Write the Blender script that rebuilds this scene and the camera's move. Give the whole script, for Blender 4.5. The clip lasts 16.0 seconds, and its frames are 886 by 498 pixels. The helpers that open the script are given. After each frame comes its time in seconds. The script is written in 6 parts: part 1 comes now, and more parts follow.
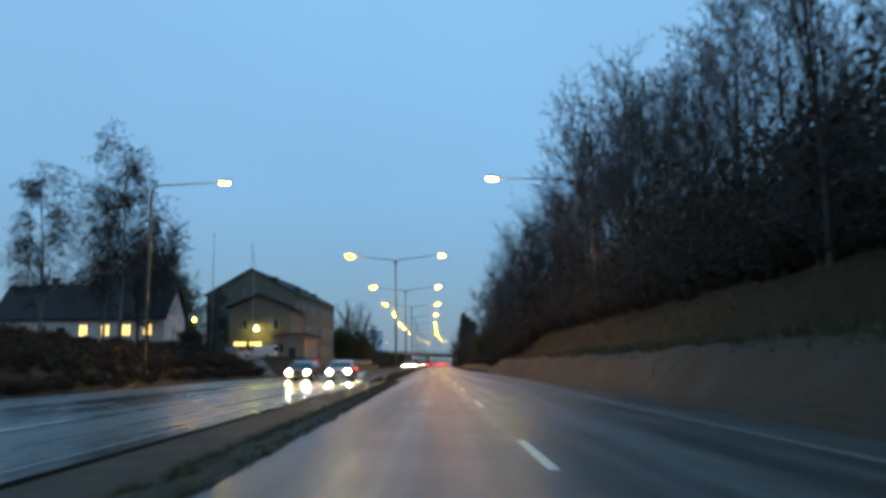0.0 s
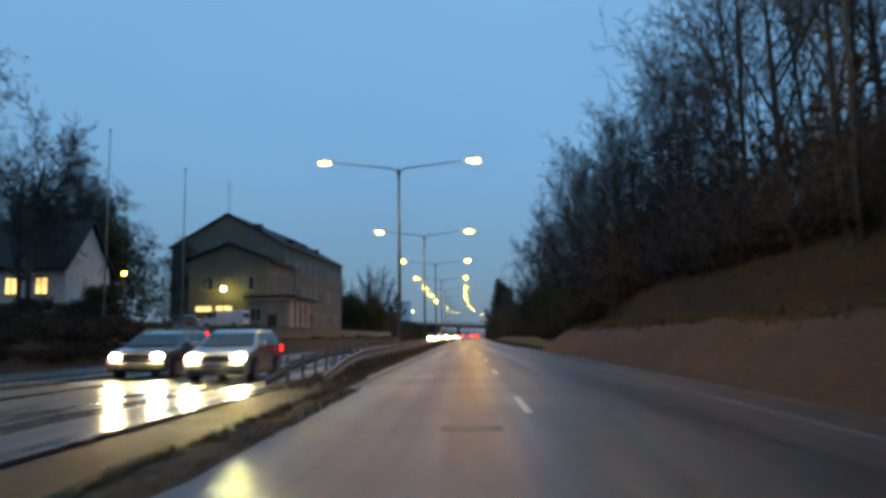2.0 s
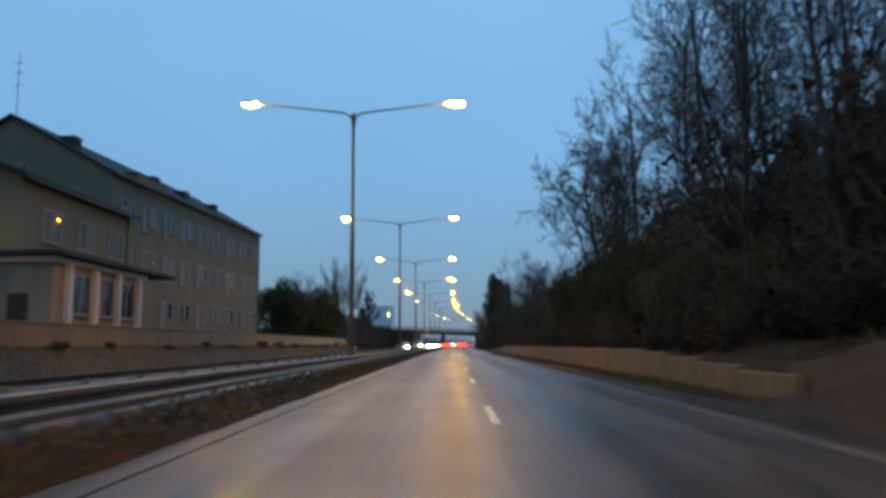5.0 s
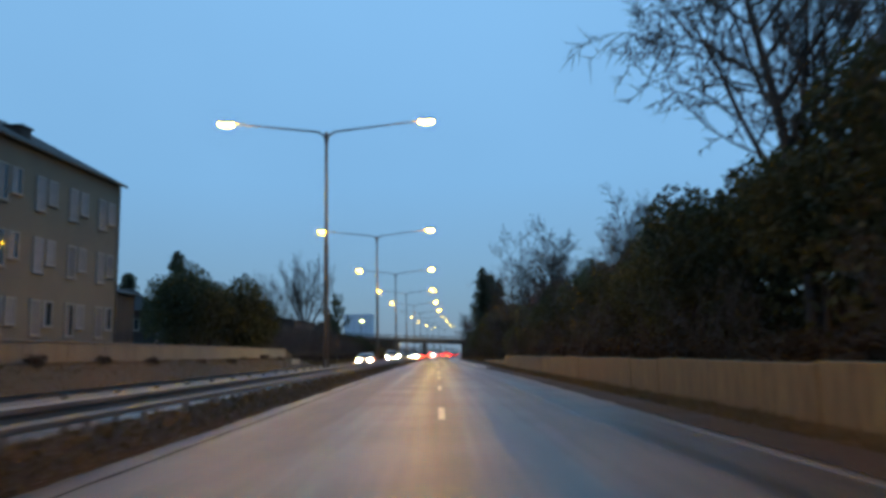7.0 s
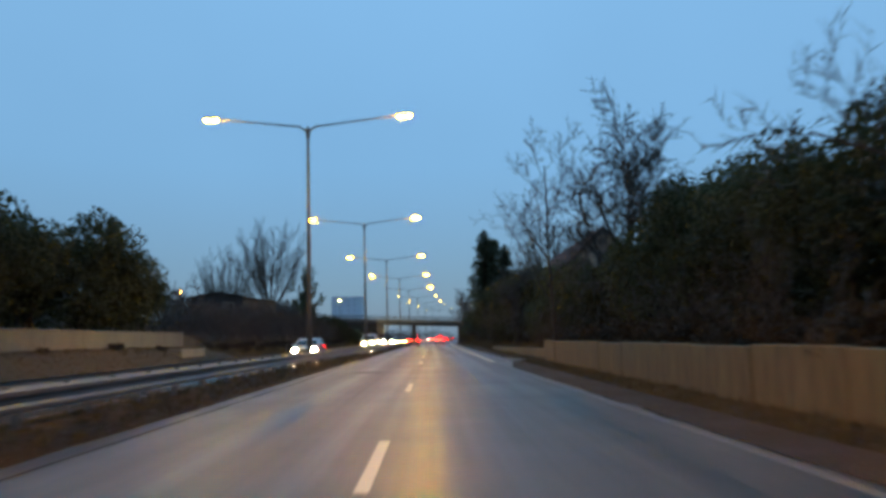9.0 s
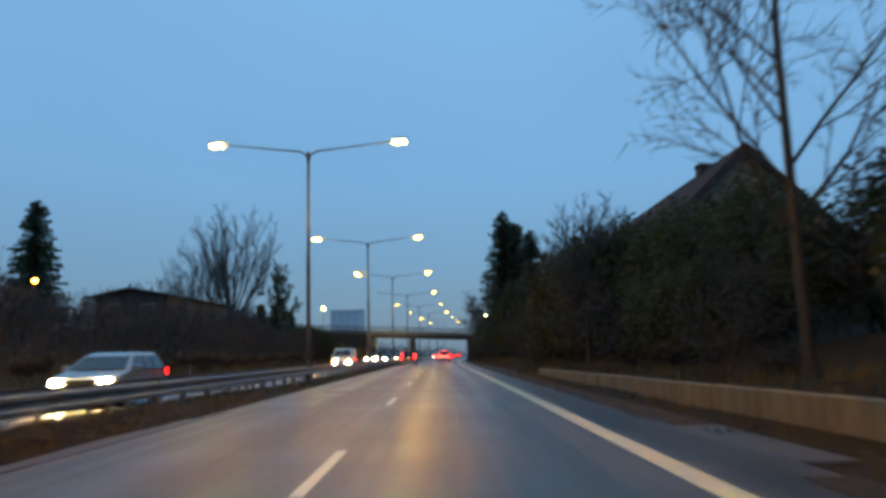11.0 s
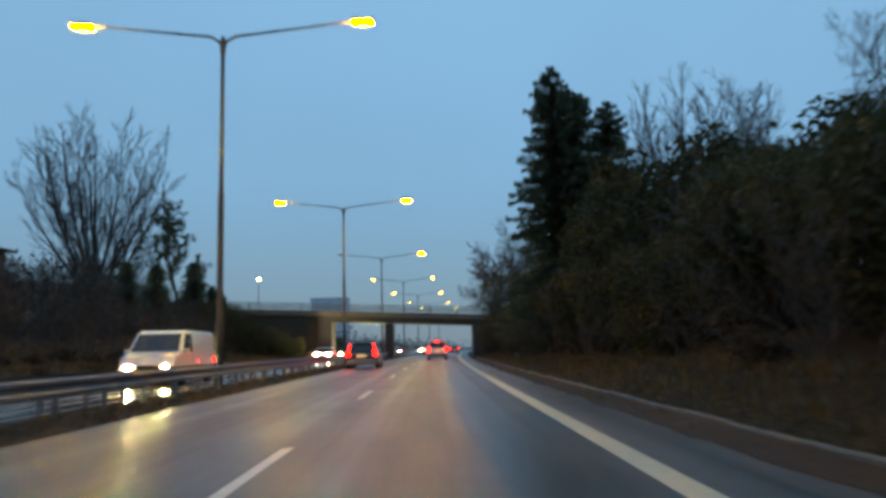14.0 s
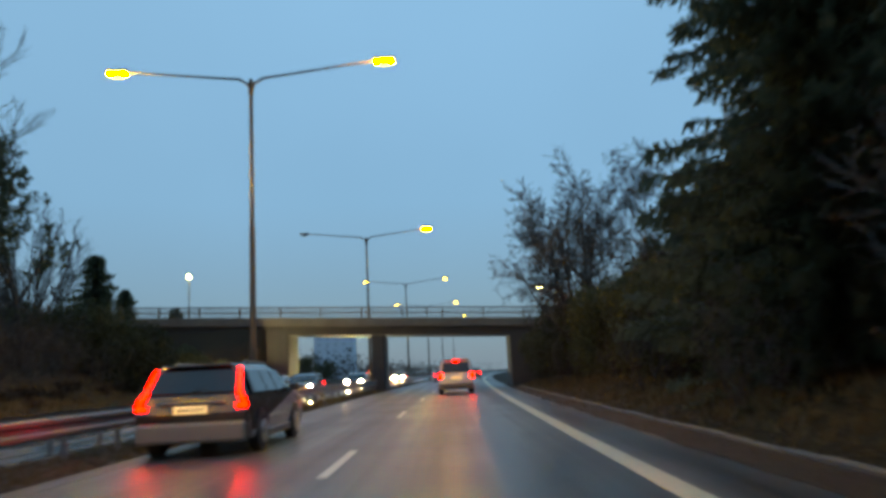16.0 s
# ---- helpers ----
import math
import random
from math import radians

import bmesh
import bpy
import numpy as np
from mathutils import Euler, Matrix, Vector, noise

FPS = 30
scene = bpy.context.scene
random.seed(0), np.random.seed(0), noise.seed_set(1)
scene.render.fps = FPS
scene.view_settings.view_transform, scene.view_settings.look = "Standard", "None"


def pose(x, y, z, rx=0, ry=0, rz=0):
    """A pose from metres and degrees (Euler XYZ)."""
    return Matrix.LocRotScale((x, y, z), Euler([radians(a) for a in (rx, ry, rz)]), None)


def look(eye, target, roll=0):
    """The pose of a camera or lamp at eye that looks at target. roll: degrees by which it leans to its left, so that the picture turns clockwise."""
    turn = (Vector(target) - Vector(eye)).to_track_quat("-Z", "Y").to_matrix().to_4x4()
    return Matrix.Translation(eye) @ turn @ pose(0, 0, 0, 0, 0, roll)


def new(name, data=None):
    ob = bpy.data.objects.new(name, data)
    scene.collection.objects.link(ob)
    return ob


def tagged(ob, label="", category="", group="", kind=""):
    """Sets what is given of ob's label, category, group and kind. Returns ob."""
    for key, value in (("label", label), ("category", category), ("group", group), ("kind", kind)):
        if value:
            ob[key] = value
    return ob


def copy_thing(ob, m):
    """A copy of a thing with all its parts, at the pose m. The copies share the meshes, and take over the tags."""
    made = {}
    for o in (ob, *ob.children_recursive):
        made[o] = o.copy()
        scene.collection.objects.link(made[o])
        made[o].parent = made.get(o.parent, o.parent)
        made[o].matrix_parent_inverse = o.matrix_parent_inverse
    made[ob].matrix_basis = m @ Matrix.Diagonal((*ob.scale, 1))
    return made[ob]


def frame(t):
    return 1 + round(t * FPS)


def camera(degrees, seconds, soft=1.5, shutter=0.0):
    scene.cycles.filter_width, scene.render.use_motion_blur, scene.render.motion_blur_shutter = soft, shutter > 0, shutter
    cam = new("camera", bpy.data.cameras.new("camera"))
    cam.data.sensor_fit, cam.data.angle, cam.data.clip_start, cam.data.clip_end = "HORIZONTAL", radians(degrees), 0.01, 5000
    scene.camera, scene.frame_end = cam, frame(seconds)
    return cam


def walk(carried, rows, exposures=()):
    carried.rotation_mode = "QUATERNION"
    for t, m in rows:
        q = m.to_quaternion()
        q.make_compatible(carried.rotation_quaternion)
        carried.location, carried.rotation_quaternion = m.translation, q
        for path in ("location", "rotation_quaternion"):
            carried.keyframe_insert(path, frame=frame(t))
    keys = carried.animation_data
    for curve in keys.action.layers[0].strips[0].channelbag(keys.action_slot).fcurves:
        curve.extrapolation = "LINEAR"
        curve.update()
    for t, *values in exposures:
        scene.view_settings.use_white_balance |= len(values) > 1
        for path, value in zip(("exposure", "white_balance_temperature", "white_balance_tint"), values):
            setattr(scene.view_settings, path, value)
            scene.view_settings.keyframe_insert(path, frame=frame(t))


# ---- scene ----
cam = camera(60.0, 16.0, soft=3.6, shutter=0.4)
PATH = [
    (0, (-1.267, 0.09, 1.125), (-1.238, 2.068, 1.421), -0.8),
    (0.5, (-1.185, 8.188, 1.134), (-1.18, 10.168, 1.41), -1.1),
    (1, (-1.119, 16.267, 1.157), (-1.14, 18.252, 1.406), -0.9),
    (1.5, (-1.067, 24.288, 1.196), (-1.111, 26.274, 1.429), -1.2),
    (2, (-0.973, 32.332, 1.202), (-1.027, 34.319, 1.427), -0.7),
    (2.5, (-0.887, 40.411, 1.177), (-0.944, 42.398, 1.4), -0.4),
    (3, (-0.813, 48.478, 1.172), (-0.869, 50.463, 1.413), -0.1),
    (3.5, (-0.748, 56.525, 1.181), (-0.794, 58.507, 1.443), -0.5),
    (4, (-0.732, 64.568, 1.18), (-0.77, 66.552, 1.437), -0.5),
    (4.5, (-0.72, 72.661, 1.171), (-0.751, 74.646, 1.415), -0.3),
    (7, (-0.069, 113.618, 1.227), (-0.049, 115.6, 1.498), -1.1),
    (7.5, (0.107, 121.834, 1.205), (0.129, 123.819, 1.447), -1.2),
    (8, (0.282, 129.944, 1.218), (0.304, 131.93, 1.447), -1.6),
    (8.5, (0.464, 137.97, 1.233), (0.489, 139.957, 1.459), -1.7),
    (9, (0.62, 145.944, 1.25), (0.654, 147.931, 1.48), -1.6),
    (11.5, (1.416, 186.03, 1.138), (1.418, 188.008, 1.433), -1.2),
    (12, (1.568, 194.185, 1.104), (1.556, 196.16, 1.418), -1.0),
    (12.5, (1.665, 202.341, 1.101), (1.651, 204.319, 1.391), -1.1),
    (13, (1.717, 210.465, 1.106), (1.689, 212.449, 1.357), -1.3),
    (13.5, (1.722, 218.565, 1.122), (1.711, 220.549, 1.373), -1.9),
    (14, (1.719, 226.716, 1.12), (1.75, 228.699, 1.375), -1.4),
    (14.5, (1.721, 234.931, 1.135), (1.76, 236.915, 1.388), -1.6),
    (15, (1.688, 243.142, 1.139), (1.709, 245.123, 1.417), -1.2),
    (15.5, (1.667, 251.278, 1.145), (1.677, 253.257, 1.433), -2.4),
    (16, (1.679, 259.335, 1.17), (1.682, 261.31, 1.486), -2.8),
]
walk(cam, [(t, look(eye, target, roll)) for t, eye, target, roll in PATH],
     exposures=[(0, 0.14, 6950, 11), (0.5, 0.06, 6680, 11), (1, -0.05, 7135, 11), (1.5, -0.1, 7620, 11), (2, -0.15, 6620, 11), (2.5, -0.38, 6250, 11), (3, -0.08, 6850, 11), (3.5, 0.12, 7620, 11),
                (4, 0.1, 7435, 11), (4.5, 0.02, 6850, 11), (7, 0.05, 6590, 11), (7.5, 0.08, 7224, 11), (8, 0.15, 7602, 11), (8.5, 0.14, 7281, 11), (9, 0.0, 6760, 11), (11.5, -0.1, 6640, 11),
                (12, 0.08, 7712, 11), (12.5, 0.02, 7060, 11), (13, -0.02, 6850, 11), (13.5, -0.12, 6640, 11), (14, -0.02, 7388, 11), (14.5, 0.15, 7512, 11), (15, 0.08, 7124, 11), (15.5, 0.02, 7110, 11), (16, 0.04, 7712, 11)])

# ------------------------------------------------------------------ world and light
SUN_ELEVATION, SUN_ROTATION = 3.0, 200.0
world = bpy.data.worlds.new("dusk_sky")
scene.world = world
world.use_nodes = True
wn, wl = world.node_tree.nodes, world.node_tree.links
wn.clear()
sky = wn.new("ShaderNodeTexSky")
sky.sky_type, sky.sun_disc = "NISHITA", False
sky.sun_elevation, sky.sun_rotation = radians(SUN_ELEVATION), radians(SUN_ROTATION)
sky.air_density, sky.dust_density, sky.ozone_density = 1.0, 1.0, 4.0
coord = wn.new("ShaderNodeTexCoord")
split = wn.new("ShaderNodeSeparateXYZ")
ramp = wn.new("ShaderNodeValToRGB")
ramp.color_ramp.elements[0].position, ramp.color_ramp.elements[0].color = 0.0, (0.140, 0.222, 0.312, 1)
ramp.color_ramp.elements[1].position, ramp.color_ramp.elements[1].color = 0.75, (0.196, 0.440, 0.738, 1)
mid = ramp.color_ramp.elements.new(0.22)
mid.color = (0.160, 0.344, 0.565, 1)
cloud = wn.new("ShaderNodeTexNoise")
cloud.inputs["Scale"].default_value, cloud.inputs["Detail"].default_value = 1.6, 4.0
soft_cloud = wn.new("ShaderNodeMapRange")
soft_cloud.inputs["To Min"].default_value, soft_cloud.inputs["To Max"].default_value = 0.86, 1.14
tone = wn.new("ShaderNodeMix")
tone.data_type, tone.blend_type = "RGBA", "MULTIPLY"
tone.inputs[0].default_value = 1.0
clear = wn.new("ShaderNodeBackground")
clear.inputs["Strength"].default_value = 0.05
cover = wn.new("ShaderNodeBackground")
cover.inputs["Strength"].default_value = 1.15
both = wn.new("ShaderNodeAddShader")
out = wn.new("ShaderNodeOutputWorld")
wl.new(coord.outputs["Generated"], split.inputs[0])
wl.new(split.outputs["Z"], ramp.inputs[0])
wl.new(coord.outputs["Generated"], cloud.inputs["Vector"])
wl.new(cloud.outputs["Fac"], soft_cloud.inputs["Value"])
wl.new(ramp.outputs["Color"], tone.inputs["A"])
wl.new(soft_cloud.outputs["Result"], tone.inputs["B"])
wl.new(tone.outputs["Result"], cover.inputs["Color"])
wl.new(sky.outputs["Color"], clear.inputs["Color"])
wl.new(clear.outputs[0], both.inputs[0])
wl.new(cover.outputs[0], both.inputs[1])
wl.new(both.outputs[0], out.inputs["Surface"])
scene.view_settings.exposure = 0.0


# ------------------------------------------------------------------ materials
def material(name, dark, light, scale=3.0, rough=(0.6, 0.9), bump=0.3, fine=40.0, metal=0.0, random_tint=0.0, stretch=(1, 1, 1), relief=0.02,
             specular=0.5, sheer=0.0):
    """Two-scale noise between two colours, with varied roughness and a fine relief."""
    m = bpy.data.materials.new(name)
    m.use_nodes = True
    n, l = m.node_tree.nodes, m.node_tree.links
    b = n["Principled BSDF"]
    b.inputs["Metallic"].default_value = metal
    b.inputs["Specular IOR Level"].default_value = specular
    tc, mp = n.new("ShaderNodeTexCoord"), n.new("ShaderNodeMapping")
    mp.inputs["Scale"].default_value = stretch
    l.new(tc.outputs["Object"], mp.inputs["Vector"])
    big, small = n.new("ShaderNodeTexNoise"), n.new("ShaderNodeTexNoise")
    big.inputs["Scale"].default_value, big.inputs["Detail"].default_value, big.inputs["Roughness"].default_value = scale, 6, 0.6
    small.inputs["Scale"].default_value, small.inputs["Detail"].default_value = fine, 3
    l.new(mp.outputs["Vector"], big.inputs["Vector"])
    l.new(mp.outputs["Vector"], small.inputs["Vector"])
    add = n.new("ShaderNodeMix")
    add.inputs[0].default_value = 0.35
    l.new(big.outputs["Fac"], add.inputs["A"])
    l.new(small.outputs["Fac"], add.inputs["B"])
    ramp_node = n.new("ShaderNodeValToRGB")
    ramp_node.color_ramp.elements[0].position, ramp_node.color_ramp.elements[0].color = 0.33, (*dark, 1)
    ramp_node.color_ramp.elements[1].position, ramp_node.color_ramp.elements[1].color = 0.67, (*light, 1)
    l.new(add.outputs["Result"], ramp_node.inputs[0])
    colour = ramp_node.outputs["Color"]
    if random_tint:
        info, hsv, span = n.new("ShaderNodeObjectInfo"), n.new("ShaderNodeHueSaturation"), n.new("ShaderNodeMapRange")
        span.inputs["To Min"].default_value, span.inputs["To Max"].default_value = 1 - random_tint, 1 + random_tint
        l.new(info.outputs["Random"], span.inputs["Value"])
        l.new(span.outputs["Result"], hsv.inputs["Value"])
        l.new(colour, hsv.inputs["Color"])
        colour = hsv.outputs["Color"]
    l.new(colour, b.inputs["Base Color"])
    rr = n.new("ShaderNodeMapRange")
    rr.inputs["From Min"].default_value, rr.inputs["From Max"].default_value = 0.3, 0.7
    rr.inputs["To Min"].default_value, rr.inputs["To Max"].default_value = rough
    l.new(big.outputs["Fac"], rr.inputs["Value"])
    l.new(rr.outputs["Result"], b.inputs["Roughness"])
    if sheer:
        glow_through, blend = n.new("ShaderNodeBsdfTranslucent"), n.new("ShaderNodeMixShader")
        blend.inputs[0].default_value = sheer
        l.new(colour, glow_through.inputs["Color"])
        l.new(b.outputs[0], blend.inputs[1])
        l.new(glow_through.outputs[0], blend.inputs[2])
        l.new(blend.outputs[0], n["Material Output"].inputs["Surface"])
    if bump:
        bp = n.new("ShaderNodeBump")
        bp.inputs["Strength"].default_value, bp.inputs["Distance"].default_value = bump, relief
        l.new(small.outputs["Fac"], bp.inputs["Height"])
        l.new(bp.outputs["Normal"], b.inputs["Normal"])
    return m


def glowing(name, colour, strength, base=(0.8, 0.8, 0.8)):
    m = bpy.data.materials.new(name)
    m.use_nodes = True
    b = m.node_tree.nodes["Principled BSDF"]
    b.inputs["Base Color"].default_value = (*base, 1)
    b.inputs["Emission Color"].default_value = (*colour, 1)
    b.inputs["Emission Strength"].default_value = strength
    b.inputs["Roughness"].default_value = 0.3
    return m


def plain(name, colour, rough=0.4, metal=0.0, coat=0.0, alpha=1.0):
    m = bpy.data.materials.new(name)
    m.use_nodes = True
    b = m.node_tree.nodes["Principled BSDF"]
    b.inputs["Base Color"].default_value = (*colour, 1)
    b.inputs["Roughness"].default_value, b.inputs["Metallic"].default_value = rough, metal
    b.inputs["Coat Weight"].default_value = coat
    return m


def asphalt_material(name, smooth, coarse):
    """Wet asphalt: dark aggregate, a water film that is glossier in worn wheel tracks and puddles."""
    m = bpy.data.materials.new(name)
    m.use_nodes = True
    n, l = m.node_tree.nodes, m.node_tree.links
    b = n["Principled BSDF"]
    tc = n.new("ShaderNodeTexCoord")
    stretch = n.new("ShaderNodeMapping")
    stretch.inputs["Scale"].default_value = (0.85, 0.012, 1.0)
    l.new(tc.outputs["Object"], stretch.inputs["Vector"])
    tracks, patches, grit = (n.new("ShaderNodeTexNoise") for _ in range(3))
    tracks.inputs["Scale"].default_value, tracks.inputs["Detail"].default_value = 1.1, 4
    patches.inputs["Scale"].default_value, patches.inputs["Detail"].default_value = 0.35, 5
    grit.inputs["Scale"].default_value, grit.inputs["Detail"].default_value = 55, 2
    l.new(stretch.outputs["Vector"], tracks.inputs["Vector"])
    l.new(tc.outputs["Object"], patches.inputs["Vector"])
    l.new(tc.outputs["Object"], grit.inputs["Vector"])
    mix = n.new("ShaderNodeMix")
    mix.inputs[0].default_value = 0.22
    l.new(tracks.outputs["Fac"], mix.inputs["A"])
    l.new(patches.outputs["Fac"], mix.inputs["B"])
    col = n.new("ShaderNodeValToRGB")
    col.color_ramp.elements[0].position, col.color_ramp.elements[0].color = 0.38, (0.028, 0.026, 0.023, 1)
    col.color_ramp.elements[1].position, col.color_ramp.elements[1].color = 0.62, (0.075, 0.068, 0.060, 1)
    l.new(mix.outputs["Result"], col.inputs[0])
    # blotches of grime and worn binder, drawn out along the lanes
    drawn, blotch, shade, tint = n.new("ShaderNodeMapping"), n.new("ShaderNodeTexNoise"), n.new("ShaderNodeMapRange"), n.new("ShaderNodeMix")
    drawn.inputs["Scale"].default_value = (2.4, 0.30, 1.0)
    blotch.inputs["Scale"].default_value, blotch.inputs["Detail"].default_value, blotch.inputs["Roughness"].default_value = 1.0, 6, 0.65
    shade.inputs["From Min"].default_value, shade.inputs["From Max"].default_value = 0.36, 0.64
    shade.inputs["To Min"].default_value, shade.inputs["To Max"].default_value = 0.62, 1.25
    tint.data_type, tint.blend_type = "RGBA", "MULTIPLY"
    tint.inputs[0].default_value = 1.0
    l.new(tc.outputs["Object"], drawn.inputs["Vector"])
    l.new(drawn.outputs["Vector"], blotch.inputs["Vector"])
    l.new(blotch.outputs["Fac"], shade.inputs["Value"])
    l.new(col.outputs["Color"], tint.inputs["A"])
    l.new(shade.outputs["Result"], tint.inputs["B"])
    l.new(tint.outputs["Result"], b.inputs["Base Color"])
    rr = n.new("ShaderNodeMapRange")
    rr.inputs["From Min"].default_value, rr.inputs["From Max"].default_value = 0.41, 0.59
    rr.inputs["To Min"].default_value, rr.inputs["To Max"].default_value = smooth, coarse
    l.new(mix.outputs["Result"], rr.inputs["Value"])
    film = n.new("ShaderNodeMath")
    film.operation = "MULTIPLY_ADD"
    film.inputs[1].default_value = 0.10
    l.new(blotch.outputs["Fac"], film.inputs[0])
    less = n.new("ShaderNodeMath")
    less.operation, less.inputs[1].default_value = "SUBTRACT", 0.05
    l.new(rr.outputs["Result"], less.inputs[0])
    l.new(less.outputs[0], film.inputs[2])
    l.new(film.outputs[0], b.inputs["Roughness"])
    bp = n.new("ShaderNodeBump")
    bp.inputs["Strength"].default_value, bp.inputs["Distance"].default_value = 0.25, 0.006
    l.new(grit.outputs["Fac"], bp.inputs["Height"])
    l.new(bp.outputs["Normal"], b.inputs["Normal"])
    return m


ASPHALT = asphalt_material("wet_asphalt", 0.31, 0.49)
ASPHALT_FLOODED = asphalt_material("rain_flooded_asphalt", 0.16, 0.40)
PAINT = material("worn_road_paint", (0.42, 0.39, 0.33), (0.74, 0.69, 0.59), 6, (0.3, 0.6), 0.2, 60, relief=0.004)
# edge line paint: the sodium lamps' warm tint is put into its colour
PAINT_LAMP_TINT = material("lamp_tinted_road_paint", (0.40, 0.33, 0.21), (0.74, 0.62, 0.42), 6, (0.3, 0.6), 0.2, 60, relief=0.004)
PAINT_WORN = material("faded_road_paint", (0.05, 0.05, 0.046), (0.19, 0.18, 0.17), 3, (0.3, 0.6), 0.2, 40, relief=0.004)
SOIL = material("verge_soil_and_dead_grass", (0.014, 0.009, 0.005), (0.044, 0.027, 0.013), 0.5, (0.75, 0.95), 0.6, 9, relief=0.06, specular=0.15)
BANK = material("bare_gravel_bank", (0.025, 0.016, 0.009), (0.060, 0.037, 0.020), 0.6, (0.6, 0.9), 0.7, 11, relief=0.08, specular=0.2)
SLOPE = material("brown_winter_slope_grass", (0.010, 0.008, 0.003), (0.032, 0.023, 0.009), 0.7, (0.7, 0.95), 0.6, 12, relief=0.06, specular=0.1)
YARD = material("pale_winter_grass", (0.024, 0.018, 0.010), (0.064, 0.048, 0.028), 0.4, (0.7, 0.95), 0.6, 9, relief=0.06, specular=0.2)
GRAVEL = material("trodden_gravel", (0.034, 0.028, 0.021), (0.072, 0.059, 0.045), 0.8, (0.6, 0.9), 0.4, 30, relief=0.02)
CONCRETE = material("weathered_concrete", (0.12, 0.106, 0.084), (0.27, 0.24, 0.195), 0.8, (0.6, 0.85), 0.3, 25, stretch=(1, 1, 0.35), relief=0.01)
# streaked yellow-brown concrete; part of its warmth is orange lamp tint painted in
WALL_CONCRETE = material("lamp_warmed_wall_concrete", (0.060, 0.045, 0.020), (0.200, 0.155, 0.078), 1.1, (0.6, 0.85), 0.3, 9, stretch=(1, 1, 0.14), relief=0.01)
YARD_CONCRETE = material("damp_grey_wall_concrete", (0.060, 0.055, 0.047), (0.150, 0.138, 0.120), 0.7, (0.6, 0.85), 0.3, 22, stretch=(1, 1, 0.3), relief=0.01)
CONCRETE_DARK = material("dark_bridge_concrete", (0.020, 0.019, 0.020), (0.048, 0.046, 0.046), 0.5, (0.55, 0.8), 0.3, 20, relief=0.01)
BRICK = material("grey_yellow_brick_render", (0.098, 0.086, 0.063), (0.165, 0.146, 0.106), 0.35, (0.7, 0.9), 0.3, 18, relief=0.012)
STUCCO = material("white_stucco", (0.42, 0.39, 0.37), (0.60, 0.56, 0.54), 0.6, (0.7, 0.9), 0.2, 20, relief=0.008)
ROOF_DARK = material("dark_roof_sheeting", (0.009, 0.008, 0.008), (0.020, 0.018, 0.018), 0.8, (0.7, 0.95), 0.3, 12, relief=0.015)
ROOF_RED = material("old_red_roof_tiles", (0.046, 0.017, 0.013), (0.090, 0.033, 0.026), 0.8, (0.8, 0.95), 0.3, 10, relief=0.02, specular=0.2)
TIMBER = material("dark_timber_boarding", (0.014, 0.011, 0.010), (0.032, 0.024, 0.020), 1.2, (0.6, 0.85), 0.3, 20, stretch=(1, 1, 0.15))
PLANK = material("weathered_brown_planks", (0.036, 0.027, 0.018), (0.095, 0.070, 0.047), 1.4, (0.65, 0.9), 0.3, 16, random_tint=0.3, stretch=(1, 1, 0.15))
STEEL = material("galvanised_steel", (0.11, 0.11, 0.115), (0.25, 0.25, 0.25), 1.2, (0.38, 0.60), 0.1, 30, metal=0.7, relief=0.003)
STEEL_DARK = material("aged_mast_steel", (0.040, 0.035, 0.028), (0.095, 0.080, 0.060), 0.7, (0.4, 0.65), 0.15, 25, metal=0.3, relief=0.003)
BARK = material("wet_dark_bark", (0.015, 0.012, 0.011), (0.045, 0.037, 0.031), 4, (0.6, 0.9), 0.5, 20, random_tint=0.3, stretch=(1, 1, 0.25))
TWIG = material("wet_twigs", (0.028, 0.025, 0.024), (0.070, 0.063, 0.060), 2, (0.6, 0.9), 0.0, 20, random_tint=0.3)
BIRCH = material("birch_bark", (0.03, 0.027, 0.025), (0.17, 0.16, 0.15), 3, (0.5, 0.8), 0.2, 12, stretch=(1, 1, 2.0))
NEEDLE = material("dark_spruce_needles", (0.036, 0.050, 0.030), (0.110, 0.138, 0.082), 1.5, (0.6, 0.9), 0, 30, random_tint=0.3, sheer=0.4)
EVERGREEN = material("dark_evergreen_leaves", (0.022, 0.027, 0.010), (0.072, 0.075, 0.028), 1.0, (0.65, 0.9), 0, 20, random_tint=0.35, sheer=0.4)
DEAD_LEAF = material("brown_winter_leaves", (0.016, 0.011, 0.006), (0.050, 0.033, 0.017), 1.0, (0.6, 0.9), 0, 20, random_tint=0.35, sheer=0.4)
LITTER = material("fallen_brown_leaves", (0.024, 0.012, 0.005), (0.075, 0.038, 0.015), 2.0, (0.4, 0.8), 0, 20)
GRASS = material("winter_grass", (0.042, 0.034, 0.015), (0.125, 0.093, 0.042), 0.8, (0.6, 0.9), 0, 20, random_tint=0.25, specular=0.2)
GLASS_DARK = plain("dark_window_glass", (0.02, 0.025, 0.03), 0.06)
FRAME_WHITE = material("white_window_frame", (0.14, 0.14, 0.135), (0.26, 0.26, 0.25), 3, (0.4, 0.6), 0, 20)
BLIND = material("pale_window_blind", (0.075, 0.075, 0.08), (0.17, 0.17, 0.175), 1.5, (0.5, 0.8), 0, 20, random_tint=0.4)
LIT = glowing("lit_window", (1.0, 0.66, 0.16), 1.9)
SODIUM = glowing("sodium_lamp_reflector", (1.03, 0.445, 0.0052), 3000)
SODIUM_BOWL = glowing("sodium_lamp_bowl", (1.0, 0.53, 0.016), 40)
